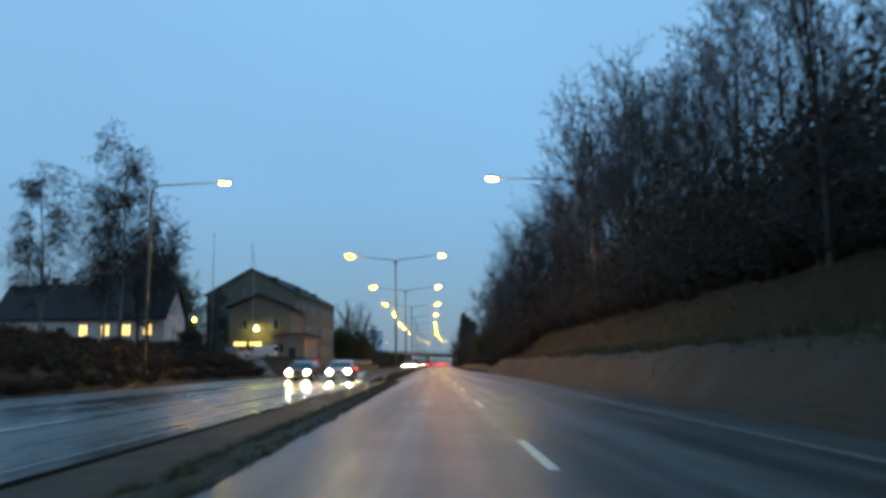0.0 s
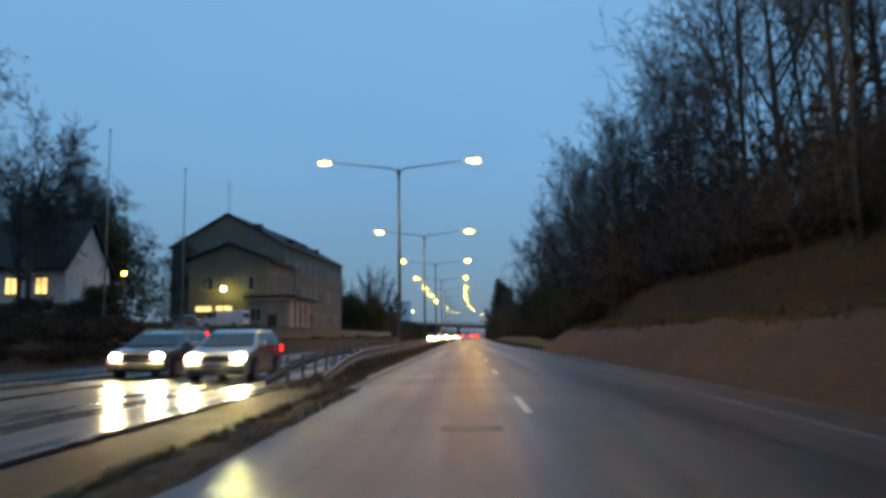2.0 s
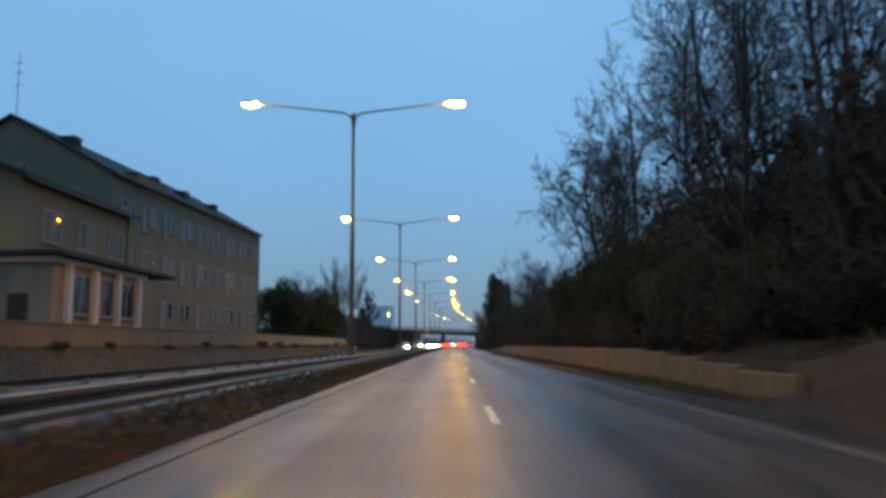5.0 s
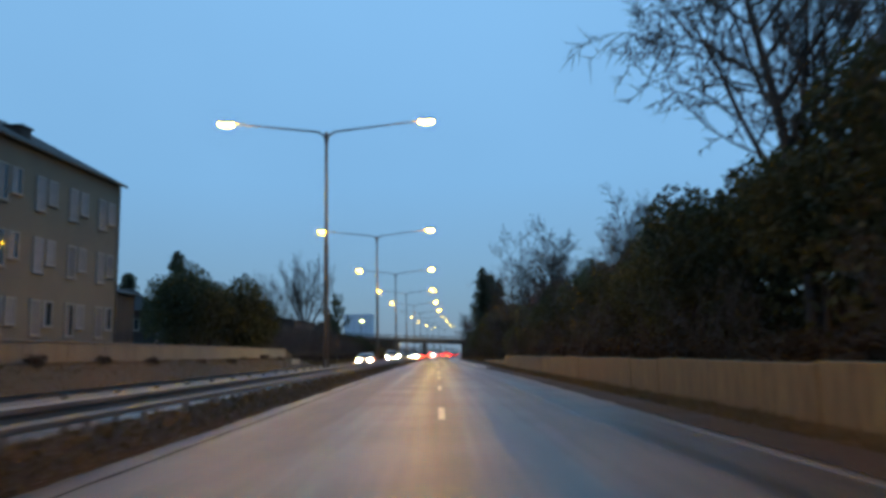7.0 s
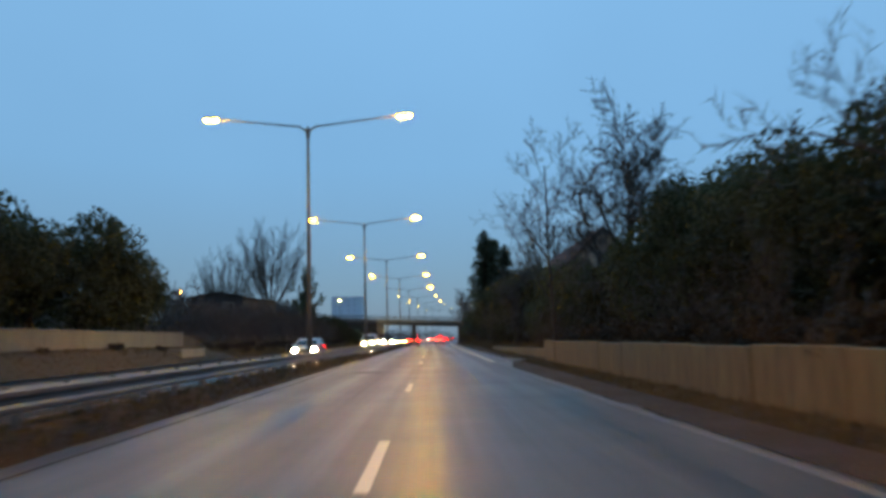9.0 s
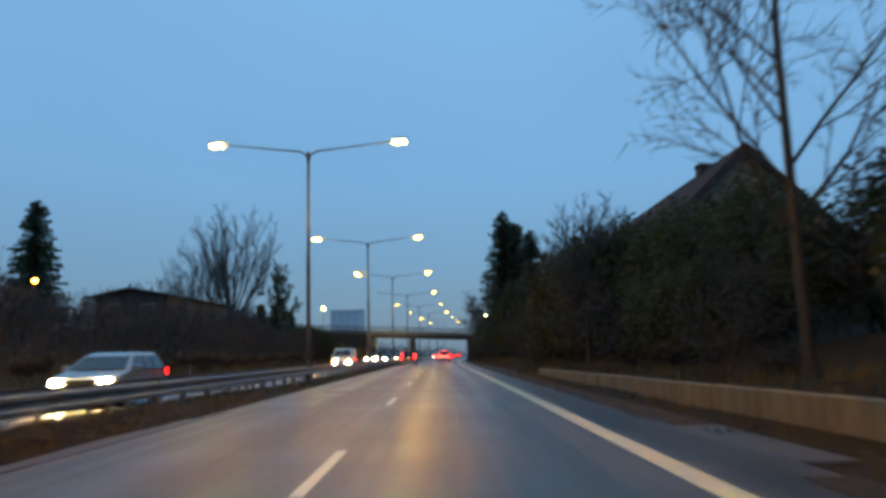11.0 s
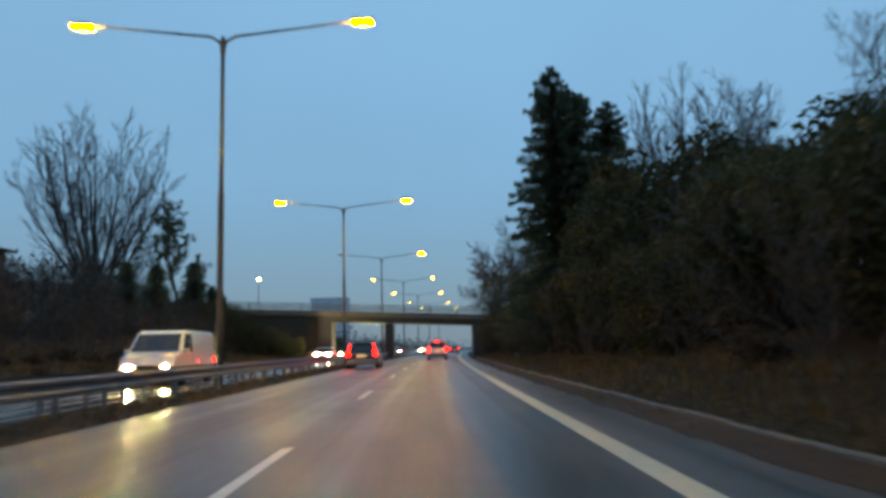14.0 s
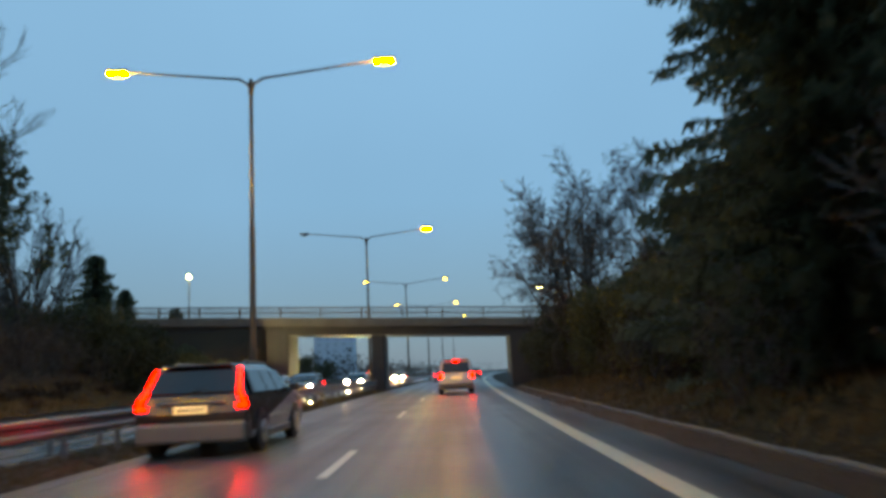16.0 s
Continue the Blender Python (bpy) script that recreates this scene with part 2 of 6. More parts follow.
SODIUM_SMALL = glowing("orange_lamp_lens", (1.0, 0.27, 0.02), 90)
MERCURY = glowing("greenish_yard_lamp", (1.0, 0.93, 0.22), 200)
HEADLIGHT = glowing("headlight_beam", (1.0, 0.84, 0.42), 2600)
TAIL = glowing("red_tail_light", (1.0, 0.004, 0.003), 24, (0.4, 0.01, 0.01))
BRAKE = glowing("bright_tail_light", (1.0, 0.004, 0.003), 45, (0.4, 0.01, 0.01))
# light falling on the rear plate is put in as its own yellow glow
PLATE_GLOW = glowing("self_glowing_number_plate", (1.0, 0.66, 0.25), 1.1, (0.4, 0.4, 0.36))
CAR_WHITE = plain("white_car_paint", (0.62, 0.60, 0.58), 0.3, 0.0, 0.6)
CAR_DARK = plain("dark_car_paint", (0.034, 0.029, 0.030), 0.24, 0.2, 0.8)
CAR_SILVER = plain("silver_car_paint", (0.30, 0.30, 0.31), 0.3, 0.6, 0.6)
CAR_BLUE = plain("dark_blue_car_paint", (0.02, 0.03, 0.07), 0.25, 0.2, 0.8)
CAR_RED = plain("dull_red_car_paint", (0.13, 0.02, 0.02), 0.3, 0.0, 0.6)
BUMPER = plain("grey_bumper_plastic", (0.11, 0.105, 0.10), 0.45)
SILVER_TRIM = plain("silver_trim", (0.22, 0.21, 0.20), 0.4, 0.6)
RUBBER = plain("tyre_rubber", (0.015, 0.015, 0.015), 0.7)
RIM = plain("alloy_rim", (0.32, 0.32, 0.33), 0.35, 0.8)
BLACK = plain("black_plastic", (0.012, 0.012, 0.012), 0.5)
CANVAS = plain("unlit_lamp_lens", (0.25, 0.25, 0.24), 0.3)


# ------------------------------------------------------------------ mesh helpers
def thing(name, at=(0, 0, 0), label="", category="", group="", kind="", turn=0.0):
    ob = new(name)
    ob.empty_display_size = 0.3
    ob.matrix_basis = pose(*at, 0, 0, turn)
    return tagged(ob, label, category, group, kind)


def part(name, bm, mat, parent=None, label="", smooth=False):
    me = bpy.data.meshes.new(name)
    bm.to_mesh(me)
    bm.free()
    me.materials.append(mat)
    if smooth:
        me.polygons.foreach_set("use_smooth", [True] * len(me.polygons))
    ob = new(name, me)
    if parent is not None:
        ob.parent = parent
    if label:
        ob["label"] = label
    return ob


def mesh_part(name, verts, faces, mat, parent=None, label="", smooth=False):
    me = bpy.data.meshes.new(name)
    me.from_pydata([tuple(v) for v in verts], [], faces)
    me.materials.append(mat)
    if smooth:
        me.polygons.foreach_set("use_smooth", [True] * len(me.polygons))
    me.update()
    ob = new(name, me)
    if parent is not None:
        ob.parent = parent
    if label:
        ob["label"] = label
    return ob


def shared(name, source, parent, m):
    """Another object on the same mesh."""
    ob = new(name, source.data)
    ob.parent = parent
    ob.matrix_basis = m
    return ob


def box(bm, x0, x1, y0, y1, z0, z1, bevel=0.0, segments=1):
    made = bmesh.ops.create_cube(bm, size=1.0, matrix=Matrix.Translation(((x0 + x1) / 2, (y0 + y1) / 2, (z0 + z1) / 2))
                                 @ Matrix.Diagonal((x1 - x0, y1 - y0, z1 - z0, 1)))
    if bevel:
        edges = list({e for v in made["verts"] for e in v.link_edges})
        bmesh.ops.bevel(bm, geom=edges, offset=bevel, segments=segments, affect="EDGES", profile=0.5)
    return bm


def boxed(x0, x1, y0, y1, z0, z1, bevel=0.0, segments=1):
    return box(bmesh.new(), x0, x1, y0, y1, z0, z1, bevel, segments)


def tube(bm, points, radii, sides=8, caps=True):
    """A tapered tube along points."""
    rings = []
    pts = [Vector(p) for p in points]
    for i, p in enumerate(pts):
        d = (pts[min(i + 1, len(pts) - 1)] - pts[max(i - 1, 0)]).normalized()
        side = d.orthogonal().normalized() if abs(d.z) < 0.99 else Vector((1, 0, 0))
        up = d.cross(side).normalized()
        r = radii[i] if isinstance(radii, (list, tuple)) else radii
        rings.append([bm.verts.new(p + (side * math.cos(a) + up * math.sin(a)) * r) for a in (2 * math.pi * k / sides for k in range(sides))])
    for a, b in zip(rings, rings[1:]):
        best = min(range(sides), key=lambda s: (a[0].co - b[s].co).length)
        for k in range(sides):
            bm.faces.new((a[k], a[(k + 1) % sides], b[(k + 1 + best) % sides], b[(k + best) % sides]))
    if caps:
        bm.faces.new(rings[0][::-1])
        bm.faces.new(rings[-1])
    bmesh.ops.recalc_face_normals(bm, faces=bm.faces)
    return bm


def prism(bm, outline, x0, x1):
    """The (y, z) outline carried from x0 to x1."""
    a = [bm.verts.new((x0, y, z)) for y, z in outline]
    b = [bm.verts.new((x1, y, z)) for y, z in outline]
    n = len(outline)
    bm.faces.new(a[::-1])
    bm.faces.new(b)
    for i in range(n):
        bm.faces.new((a[i], a[(i + 1) % n], b[(i + 1) % n], b[i]))
    bmesh.ops.recalc_face_normals(bm, faces=bm.faces)
    return bm


# ------------------------------------------------------------------ lie of the land
def bend(y):
    """How far the road has swung to the right at y."""
    return 0.0002 * max(0.0, y - 245.0) ** 2 if y < 700 else 0.0002 * 455 ** 2 + 0.18 * (y - 700)


def ease(a, b, x):
    t = min(1.0, max(0.0, (x - a) / (b - a)))
    return t * t * (3 - 2 * t)


def line_through(knots, x):
    for (x0, z0), (x1, z1) in zip(knots, knots[1:]):
        if x <= x1:
            return z0 + (z1 - z0) * ease(x0, x1, x)
    return knots[-1][1]


RIGHT_BANK = [(4.9, -0.05), (7.0, 1.55), (8.6, 1.85), (10.6, 4.0), (16, 5.2), (40, 8.0), (90, 9.0)]
RIGHT_WALL = [(4.9, -0.05), (6.2, 0.02), (6.6, 0.75), (9.5, 1.3), (16, 3.2), (40, 7.0), (90, 9.0)]
RIGHT_VERGE = [(4.9, -0.06), (5.66, -0.055), (6.4, 0.12), (8.2, 0.55), (11.0, 1.3), (18, 3.6), (40, 6.5), (90, 8.0)]
LEFT_HEDGE = [(18.4, -0.05), (22.0, 1.4), (32.0, 3.8), (60, 4.6), (120, 5.0)]
LEFT_YARD = [(14.4, -0.05), (17.0, 1.10), (17.45, 1.15), (17.6, 1.95), (24, 2.15), (60, 2.6), (120, 3.0)]
LEFT_GRASS = [(14.2, -0.05), (17.0, 0.5), (22.0, 2.2), (30.0, 4.0), (60, 5.0), (120, 6.0)]


def margin(y):
    """Where a worn asphalt margin runs beyond the seam on the median side: 1, elsewhere 0."""
    return ease(52, 60, y) * (1 - ease(188, 198, y))


def land(x, y):
    """Height of the ground."""
    x -= bend(y)
    low = 1.0 - 0.9 * ease(330, 420, y)
    if x >= 4.9:
        a, b, c = (line_through(k, x) for k in (RIGHT_BANK, RIGHT_WALL, RIGHT_VERGE))
        z = a + (b - a) * ease(91.5, 98, y)
        z = (z + (c - z) * ease(178, 186, y)) * (low if y > 330 else 1)
        rough = ease(5.0, 9.0, x)
        z += 0.16 * ease(5.3, 6.6, x) * (1 - ease(9.5, 11.5, x)) * (1 - ease(94, 99, y)) * noise.noise((x * 0.9, y * 0.45, 7.7))
    elif x <= -14.2:
        a, b, c = (line_through(k, -x) for k in (LEFT_HEDGE, LEFT_YARD, LEFT_GRASS))
        z = a + (b - a) * ease(93.5, 97.5, y)
        z = (z + (c - z) * ease(203, 212, y)) * (low if y > 330 else 1)
        rough = ease(14.5, 24.0, -x)
    elif -5.6 < x < -3.75:
        wide = 1.85 - 0.40 * margin(y)
        if x > -5.6 + wide:
            return -0.06
        return -0.02 + (0.02 + 0.05 * ease(44, 54, y) + 0.22 * ease(50, 60, y) * (1 - ease(196, 210, y))) * math.sin((x + 5.6) / wide * math.pi) + 0.02 * noise.noise((x * 1.2, y * 0.6, 0))
    else:
        return -0.06
    return z + rough * (0.22 * noise.noise((x * 0.25, y * 0.2, 1.3)) + 0.10 * noise.noise((x * 0.9, y * 0.8, 4.1)))


def build_ground():
    xs = [-900, -500, -300, -200, -140, -100, -80, -60, -50, -42, -36, -32, -29, -26, -24, -22, -20.5, -19.2, -18.4, -17.62, -17.58, -17.45, -17.0, -16, -15, -14.4,
          -14.15, -5.62, -5.2, -4.7, -4.35, -4.16, -4.14, -3.95, -3.76, -3.7, 4.85, 4.95, 5.4, 5.9, 6.2, 6.35, 6.6, 7.0, 7.6, 8.2, 8.6, 9.2, 9.8, 10.6, 11.5, 13, 15, 18, 22, 27, 33, 40, 55, 75, 100, 150,
          220, 320, 500, 900]
    ys = [-200, -120, -80, -50, -35, -25] + [-18 + 1.5 * k for k in range(240)] + [345, 355, 365, 380, 400, 425, 450, 480, 520, 560, 620, 700, 900, 1300, 2000]
    verts = [(x + bend(y), y, land(x + bend(y), y)) for y in ys for x in xs]
    nx = len(xs)
    faces = [(j * nx + i, j * nx + i + 1, (j + 1) * nx + i + 1, (j + 1) * nx + i) for j in range(len(ys) - 1) for i in range(nx - 1)]
    ob = mesh_part("ground", verts, faces, SOIL, smooth=True)
    ob.data.materials.append(BANK)
    ob.data.materials.append(YARD)
    ob.data.materials.append(SLOPE)
    for p in ob.data.polygons:
        c = p.center
        x = c.x - bend(c.y)
        if c.y < 97 and 4.9 < x < 7.35 + 0.9 * noise.noise((c.y * 0.35, 0.5, 0)):
            p.material_index = 1
        elif (c.y < 97 and 4.9 < x < 12.5) or (186 < c.y < 316 and 5.5 < x < 8.8):
            p.material_index = 3
        if 93 < c.y + 3 * noise.noise((c.y * 0.2, x * 0.3, 5)) < 206 and -30 < x < -14.2:
            p.material_index = 2
        if c.y < 49 + 3 * noise.noise((c.y * 0.3, x, 0)) and -5.7 < x < -3.7:
            p.material_index = 1
    tagged(ob, "brown winter grass and bare gravel banks beside the road", "ground", kind="structure")


def ribbon(name, x0, x1, y0, y1, z, mat, parent=None, step=6.0, thick=0.05, widen=None):
    """A slab that follows the road's bend; its top is at z."""
    n = max(1, int((y1 - y0) / step))
    bm = bmesh.new()
    rows = []
    for k in range(n + 1):
        y = y0 + (y1 - y0) * k / n
        left = x0 - (widen(y) if widen else 0)
        rows.append([bm.verts.new((left + bend(y), y, z - thick)), bm.verts.new((left + bend(y), y, z)), bm.verts.new((x1 + bend(y), y, z)),
                     bm.verts.new((x1 + bend(y), y, z - thick))])
    for a, b in zip(rows, rows[1:]):
        for i in range(3):
            bm.faces.new((a[i], a[i + 1], b[i + 1], b[i]))
    bm.faces.new(rows[0])
    bm.faces.new(rows[-1][::-1])
    bmesh.ops.recalc_face_normals(bm, faces=bm.faces)
    return part(name, bm, mat, parent)


EDGE = [(-20, 3.68), (90, 3.72), (125, 3.88), (150, 3.92), (184, 3.60), (200, 3.64), (250, 3.69), (600, 3.69)]


def edge_at(y):
    """Where the white line on the road's right edge runs."""
    return line_through(EDGE, y)


def edge_strip(name, left, right, y0, y1, z, mat, parent, step=4.0):
    """A thin layer on the carriageway between two lines."""
    n = int((y1 - y0) / step)
    verts, faces = [], []
    for k in range(n + 1):
        y = y0 + (y1 - y0) * k / n
        a, b = left(y) + bend(y), right(y) + bend(y)
        verts += [(a, y, z - 0.003), (a + 0.004, y, z), (b, y, z), (b, y, z - 0.003)]
    for k in range(n):
        faces += [(4 * k + i, 4 * k + i + 1, 4 * k + i + 5, 4 * k + i + 4) for i in range(3)]
    return mesh_part(name, verts, [f[::-1] for f in faces], mat, parent)


def build_roads():
    road = ribbon("road", -3.75, 4.9, -60, 700, 0.0, ASPHALT, step=5)
    tagged(road, "wet dark asphalt carriageway with worn wheel tracks", "road", kind="structure")
    far = ribbon("road_opposite", -14.2, -5.6, -60, 700, 0.0, ASPHALT_FLOODED, step=5, widen=lambda y: 4.2 * (1 - ease(66, 92, y)))
    tagged(far, "wet asphalt carriageway for oncoming traffic beyond the median", "road", kind="structure")
    ribbon("shoulder", 4.9, 5.56, 186, 314, -0.004, ASPHALT, road, step=4)
    edge_strip("soiled_verge", lambda y: 4.78 + 0.16 * noise.noise((y * 0.45, 9, 0)) + 0.07 * noise.noise((y * 2.1, 4, 0)), lambda y: 5.555, 190, 313, 0.008, BANK, road, 0.5)
    edge_strip("worn_margin", lambda y: -4.0 - 0.10 * noise.noise((y * 0.35, 8, 0)) - 0.06 * noise.noise((y * 1.7, 5, 0)), lambda y: -3.752, 55, 194, -0.004, ASPHALT, road, 0.5)
    edge_strip("edge_seam", lambda y: -3.60 - 0.03 * noise.noise((y * 0.8, 2, 0)), lambda y: -3.545 + 0.04 * noise.noise((y * 1.1, 6, 0)), 50, 196, 0.004, SOIL, road, 0.5)
    stone = part("kerb_stone", boxed(-0.06, 0.06, 0.01, 0.99, -0.15, 0.06, 0.02), YARD_CONCRETE, road)
    stone.matrix_basis = pose(5.63 + bend(222), 222, 0)
    for k in range(1, 90):
        y = 222 + k
        shared("kerb_stone", stone, road, pose(5.63 + bend(y) + 0.012 * math.sin(k * 2.1), y, 0.012 * math.sin(k * 1.3), 0, 0, -0.9 * (y > 250)))
    first = ribbon("lane_dash", -0.065, 0.065, -1.6, 1.6, 0.004, PAINT, step=4, thick=0.003)
    first.parent = road
    ys = [10.05 + 12 * k for k in range(-1, 14)] + [174.3 + 12 * k for k in range(1, 24)]
    first.matrix_basis = pose(bend(ys[0]), ys[0], 0)
    for y in ys[1:]:
        shared("lane_dash", first, road, pose(bend(y), y, 0))
    for y in [4.0 + 12 * k for k in range(-1, 36)]:
        shared("lane_dash", first, far, pose(-9.4 + bend(y), y, 0))
    edge_strip("edge_line", lambda y: edge_at(y) - 0.06, lambda y: edge_at(y) + 0.06, -20, 184, 0.004, PAINT_WORN, road)
    edge_strip("edge_line", lambda y: edge_at(y) - 0.14, lambda y: edge_at(y) + 0.14, 184, 600, 0.004, PAINT_LAMP_TINT, road)
    ribbon("edge_line", -3.50, -3.38, 186, 600, 0.004, PAINT_WORN, road, step=5, thick=0.003)
    edge_strip("soiled_verge", lambda y: edge_at(y) + 0.16 + 0.7 * (1 - ease(104, 112, y)) + 0.7 * ease(176, 184, y) + 0.10 * noise.noise((y * 0.6, 3, 0)) + 0.05 * noise.noise((y * 2.3, 1, 0)), lambda y: 4.96, 103, 185, 0.012, BANK, road, 0.5)
    ribbon("edge_line", -6.10, -5.98, -20, 600, 0.004, PAINT_WORN, far, step=5, thick=0.003)
    ribbon("edge_line", -13.3, -13.18, 95, 600, 0.004, PAINT_WORN, far, step=5, thick=0.003)
    # dark repair patches and a manhole lid
    for x, y, w, d in ((-1.9, 176, 1.1, 1.4), (-2.3, 204.5, 0.9, 0.7), (-0.9, 42.5, 0.8, 0.5)):
        part("repair_patch", boxed(x - w / 2, x + w / 2, y - d / 2, y + d / 2, -0.02, 0.003), BLACK, road)
    lid = bmesh.new()
    bmesh.ops.create_cone(lid, cap_ends=True, segments=20, radius1=0.32, radius2=0.31, depth=0.02, matrix=Matrix.Translation((1.9, 208.0, -0.004)))
    part("manhole_lid", lid, STEEL_DARK, road)


def build_grass_strip():
    """Low uneven turf ridge between the carriageway and the gravel median."""
    verts, faces = [], []
    across = [-4.12, -3.98, -3.82, -3.66, -3.5, -3.34]
    n = 260
    for k in range(n):
        y = -20 + 0.28 * k
        fade = 1 - ease(46, 52, y)
        for i, x in enumerate(across):
            rise = (0.0, 0.05, 0.085, 0.08, 0.04, 0.0)[i] * (0.7 + 0.8 * noise.noise((x * 3, y * 1.4, 7)))
            verts.append((x + 0.10 * noise.noise((y * 0.7, i * 0.2, 3)), y, -0.012 + (rise + 0.010 * (0 < i < 5)) * fade))
    for k in range(n - 1):
        for i in range(5):
            a = k * 6 + i
            faces.append((a, a + 1, a + 7, a + 6))
    tagged(mesh_part("grass_strip", verts, faces, YARD, smooth=True), "muddy brown turf ridge beside the wet carriageway", "verge", kind="structure")


build_ground()
build_roads()
build_grass_strip()

PATH_FOOT, PATH_TOP = Vector((-18.2, 83.5)), Vector((-26.5, 102.0))


def beside_path(x, y):
    """How far a spot lies from the middle of the gravel path."""
    way = PATH_TOP - PATH_FOOT
    t = min(1.0, max(0.0, (Vector((x, y)) - PATH_FOOT).dot(way) / way.dot(way)))
    return (PATH_FOOT + way * t - Vector((x, y))).length


def build_path():
    """Gravel path from the carriageway up to the yard."""
    way = (PATH_TOP - PATH_FOOT)
    side = Vector((way.y, -way.x)).normalized()
    verts, faces = [], []
    for k in range(41):
        c = PATH_FOOT + way * k / 40
        for s in (-1.5, -1.3, -0.5, 0.5, 1.3, 1.5):
            p = c + side * (s + 0.12 * noise.noise((k * 0.4, s, 2)))
            verts.append((p.x, p.y, land(p.x, p.y) + (0.07 if abs(s) < 1.4 else -0.05)))
    for k in range(40):
        for i in range(5):
            a = k * 6 + i
            faces.append((a, a + 6, a + 7, a + 1))
    tagged(mesh_part("path", verts, faces, GRAVEL, smooth=True), "pale gravel path leading up to the yard", "path", kind="structure")


build_path()


# ------------------------------------------------------------------ street lamps
def lamp_head(parent, x, z, side, lit=True, far=False):
    """A cobra-head luminaire at the tip of an arm; side +1 points to +x. A bright reflector plate under the housing, with a glowing bowl below it."""
    bm = bmesh.new()
    box(bm, min(0, side * 0.78), max(0, side * 0.78), -0.17, 0.17, 0.0, 0.13, 0.05, 2)
    head = part("lamp_head", bm, STEEL_DARK, parent, "grey metal lamp housing")
    head.matrix_basis = pose(x, 0, z)
    if lit and not far:
        part("reflector", boxed(min(side * 0.045, side * 0.735), max(side * 0.045, side * 0.735), -0.14, 0.14, -0.012, -0.006), SODIUM, head, "brightly lit sodium reflector")
    lens = bmesh.new()
    bmesh.ops.create_uvsphere(lens, u_segments=14, v_segments=8, radius=1.0, matrix=Matrix.Translation((side * 0.40, 0, -0.03)) @ Matrix.Diagonal((0.22, 0.12, 0.11, 1)))
    return part("lens", lens, SODIUM_BOWL if lit else CANVAS, head, "glowing orange-yellow sodium lens" if lit else "unlit lens", True)


def double_mast(x, y, height, half, lift, left_lit=True, far=False):
    mast = thing("street_lamp", (x, y, 0), "tall steel median mast with two long arms and lit sodium lamps", "street lamp", "median lamp masts")
    part("pole", tube(bmesh.new(), [(0, 0, -0.3), (0, 0, 2.2), (0, 0, 2.3), (0, 0, 6.6), (0, 0, 6.7), (0, 0, height)], [0.145, 0.14, 0.115, 0.105, 0.085, 0.07], 12), STEEL_DARK, mast, smooth=True)
    for side in (-1, 1):
        pts = [(0, 0, height - 0.55), (side * 0.12, 0, height - 0.18), (side * 0.45, 0, height + 0.02), (side * 1.2, 0, height + 0.10), (side * (half - 0.7), 0, height + lift)]
        part("arm", tube(bmesh.new(), pts, [0.06, 0.055, 0.05, 0.045, 0.035], 8), STEEL_DARK, mast, smooth=True)
        lamp_head(mast, side * (half - 0.75), height + lift - 0.04, side, left_lit or side > 0, far)
    collar = bmesh.new()
    bmesh.ops.create_cone(collar, cap_ends=True, segments=12, radius1=0.10, radius2=0.09, depth=0.5, matrix=Matrix.Translation((0, 0, height - 0.35)))
    part("collar", collar, STEEL_DARK, mast)
    part("service_door", boxed(-0.06, 0.06, -0.165, -0.13, 0.6, 1.05, 0.01), STEEL, mast)


def side_mast(x, y, ground, height, reach, side, label):
    mast = thing("street_lamp", (x, y, ground), label, "street lamp", "roadside lamp masts")
    h = height - ground
    part("pole", tube(bmesh.new(), [(0, 0, -0.3), (0, 0, 3), (0, 0, h - 0.6)], [0.11, 0.10, 0.065], 10), STEEL_DARK, mast, smooth=True)
    part("arm", tube(bmesh.new(), [(0, 0, h - 0.65), (side * 0.08, 0, h - 0.3), (side * 0.35, 0, h - 0.08), (side * (reach - 0.7), 0, h + 0.1)], [0.06, 0.055, 0.05, 0.035], 8), STEEL_DARK, mast, smooth=True)
    lamp_head(mast, side * (reach - 0.75), h + 0.06, side)


def build_masts():
    known = [(-5.21, 82.4), (-5.36, 116.8), (-5.40, 150.8), (-5.54, 184.8), (-5.61, 218.7), (-5.53, 253.0), (-5.14, 286.6), (-4.45, 321.0)]
    known += [(-5.5 + bend(y), y) for y in (355, 389, 423, 457)]
    for k, (x, y) in enumerate(known):
        double_mast(x, y, 12.3, 5.35, 0.5, left_lit=(k != 7), far=y > 340)
    side_mast(-20.0, 50.7, land(-20, 50.7), 13.3, 5.2, 1, "roadside lamp mast with a bent arm and lit sodium lamp")
    side_mast(10.2, 54.0, land(10.2, 54), 14.2, 7.4, -1, "lamp mast among bare trees with a lit sodium lamp")


def small_lamp(x, y, height, mat, label, size=0.16, arm=0.0):
    g = land(x, y)
    post = thing("lamp_post", (x, y, g), label, "street lamp")
    h = height - g
    part("pole", tube(bmesh.new(), [(0, 0, -0.2), (0, 0, h - 0.1)], [0.07, 0.045], 8), STEEL_DARK, post, smooth=True)
    bm = bmesh.new()
    bmesh.ops.create_cone(bm, cap_ends=True, segments=12, radius1=size * 1.5, radius2=size * 0.5, depth=size, matrix=Matrix.Translation((arm, 0, h + size)))
    hood = part("hood", bm, STEEL_DARK, post)
    bm = bmesh.new()
    bmesh.ops.create_uvsphere(bm, u_segments=12, v_segments=8, radius=size, matrix=Matrix.Translation((arm, 0, h)) @ Matrix.Diagonal((1, 1, 1.1, 1)))
    part("globe", bm, mat, post, "glowing lamp globe", True)
    return post


# ------------------------------------------------------------------ guard rails
def rail_profile():
    return [(0.00, 0.45), (0.035, 0.47), (0.035, 0.53), (0.0, 0.57), (0.0, 0.63), (0.035, 0.67), (0.035, 0.73), (0.0, 0.76)]


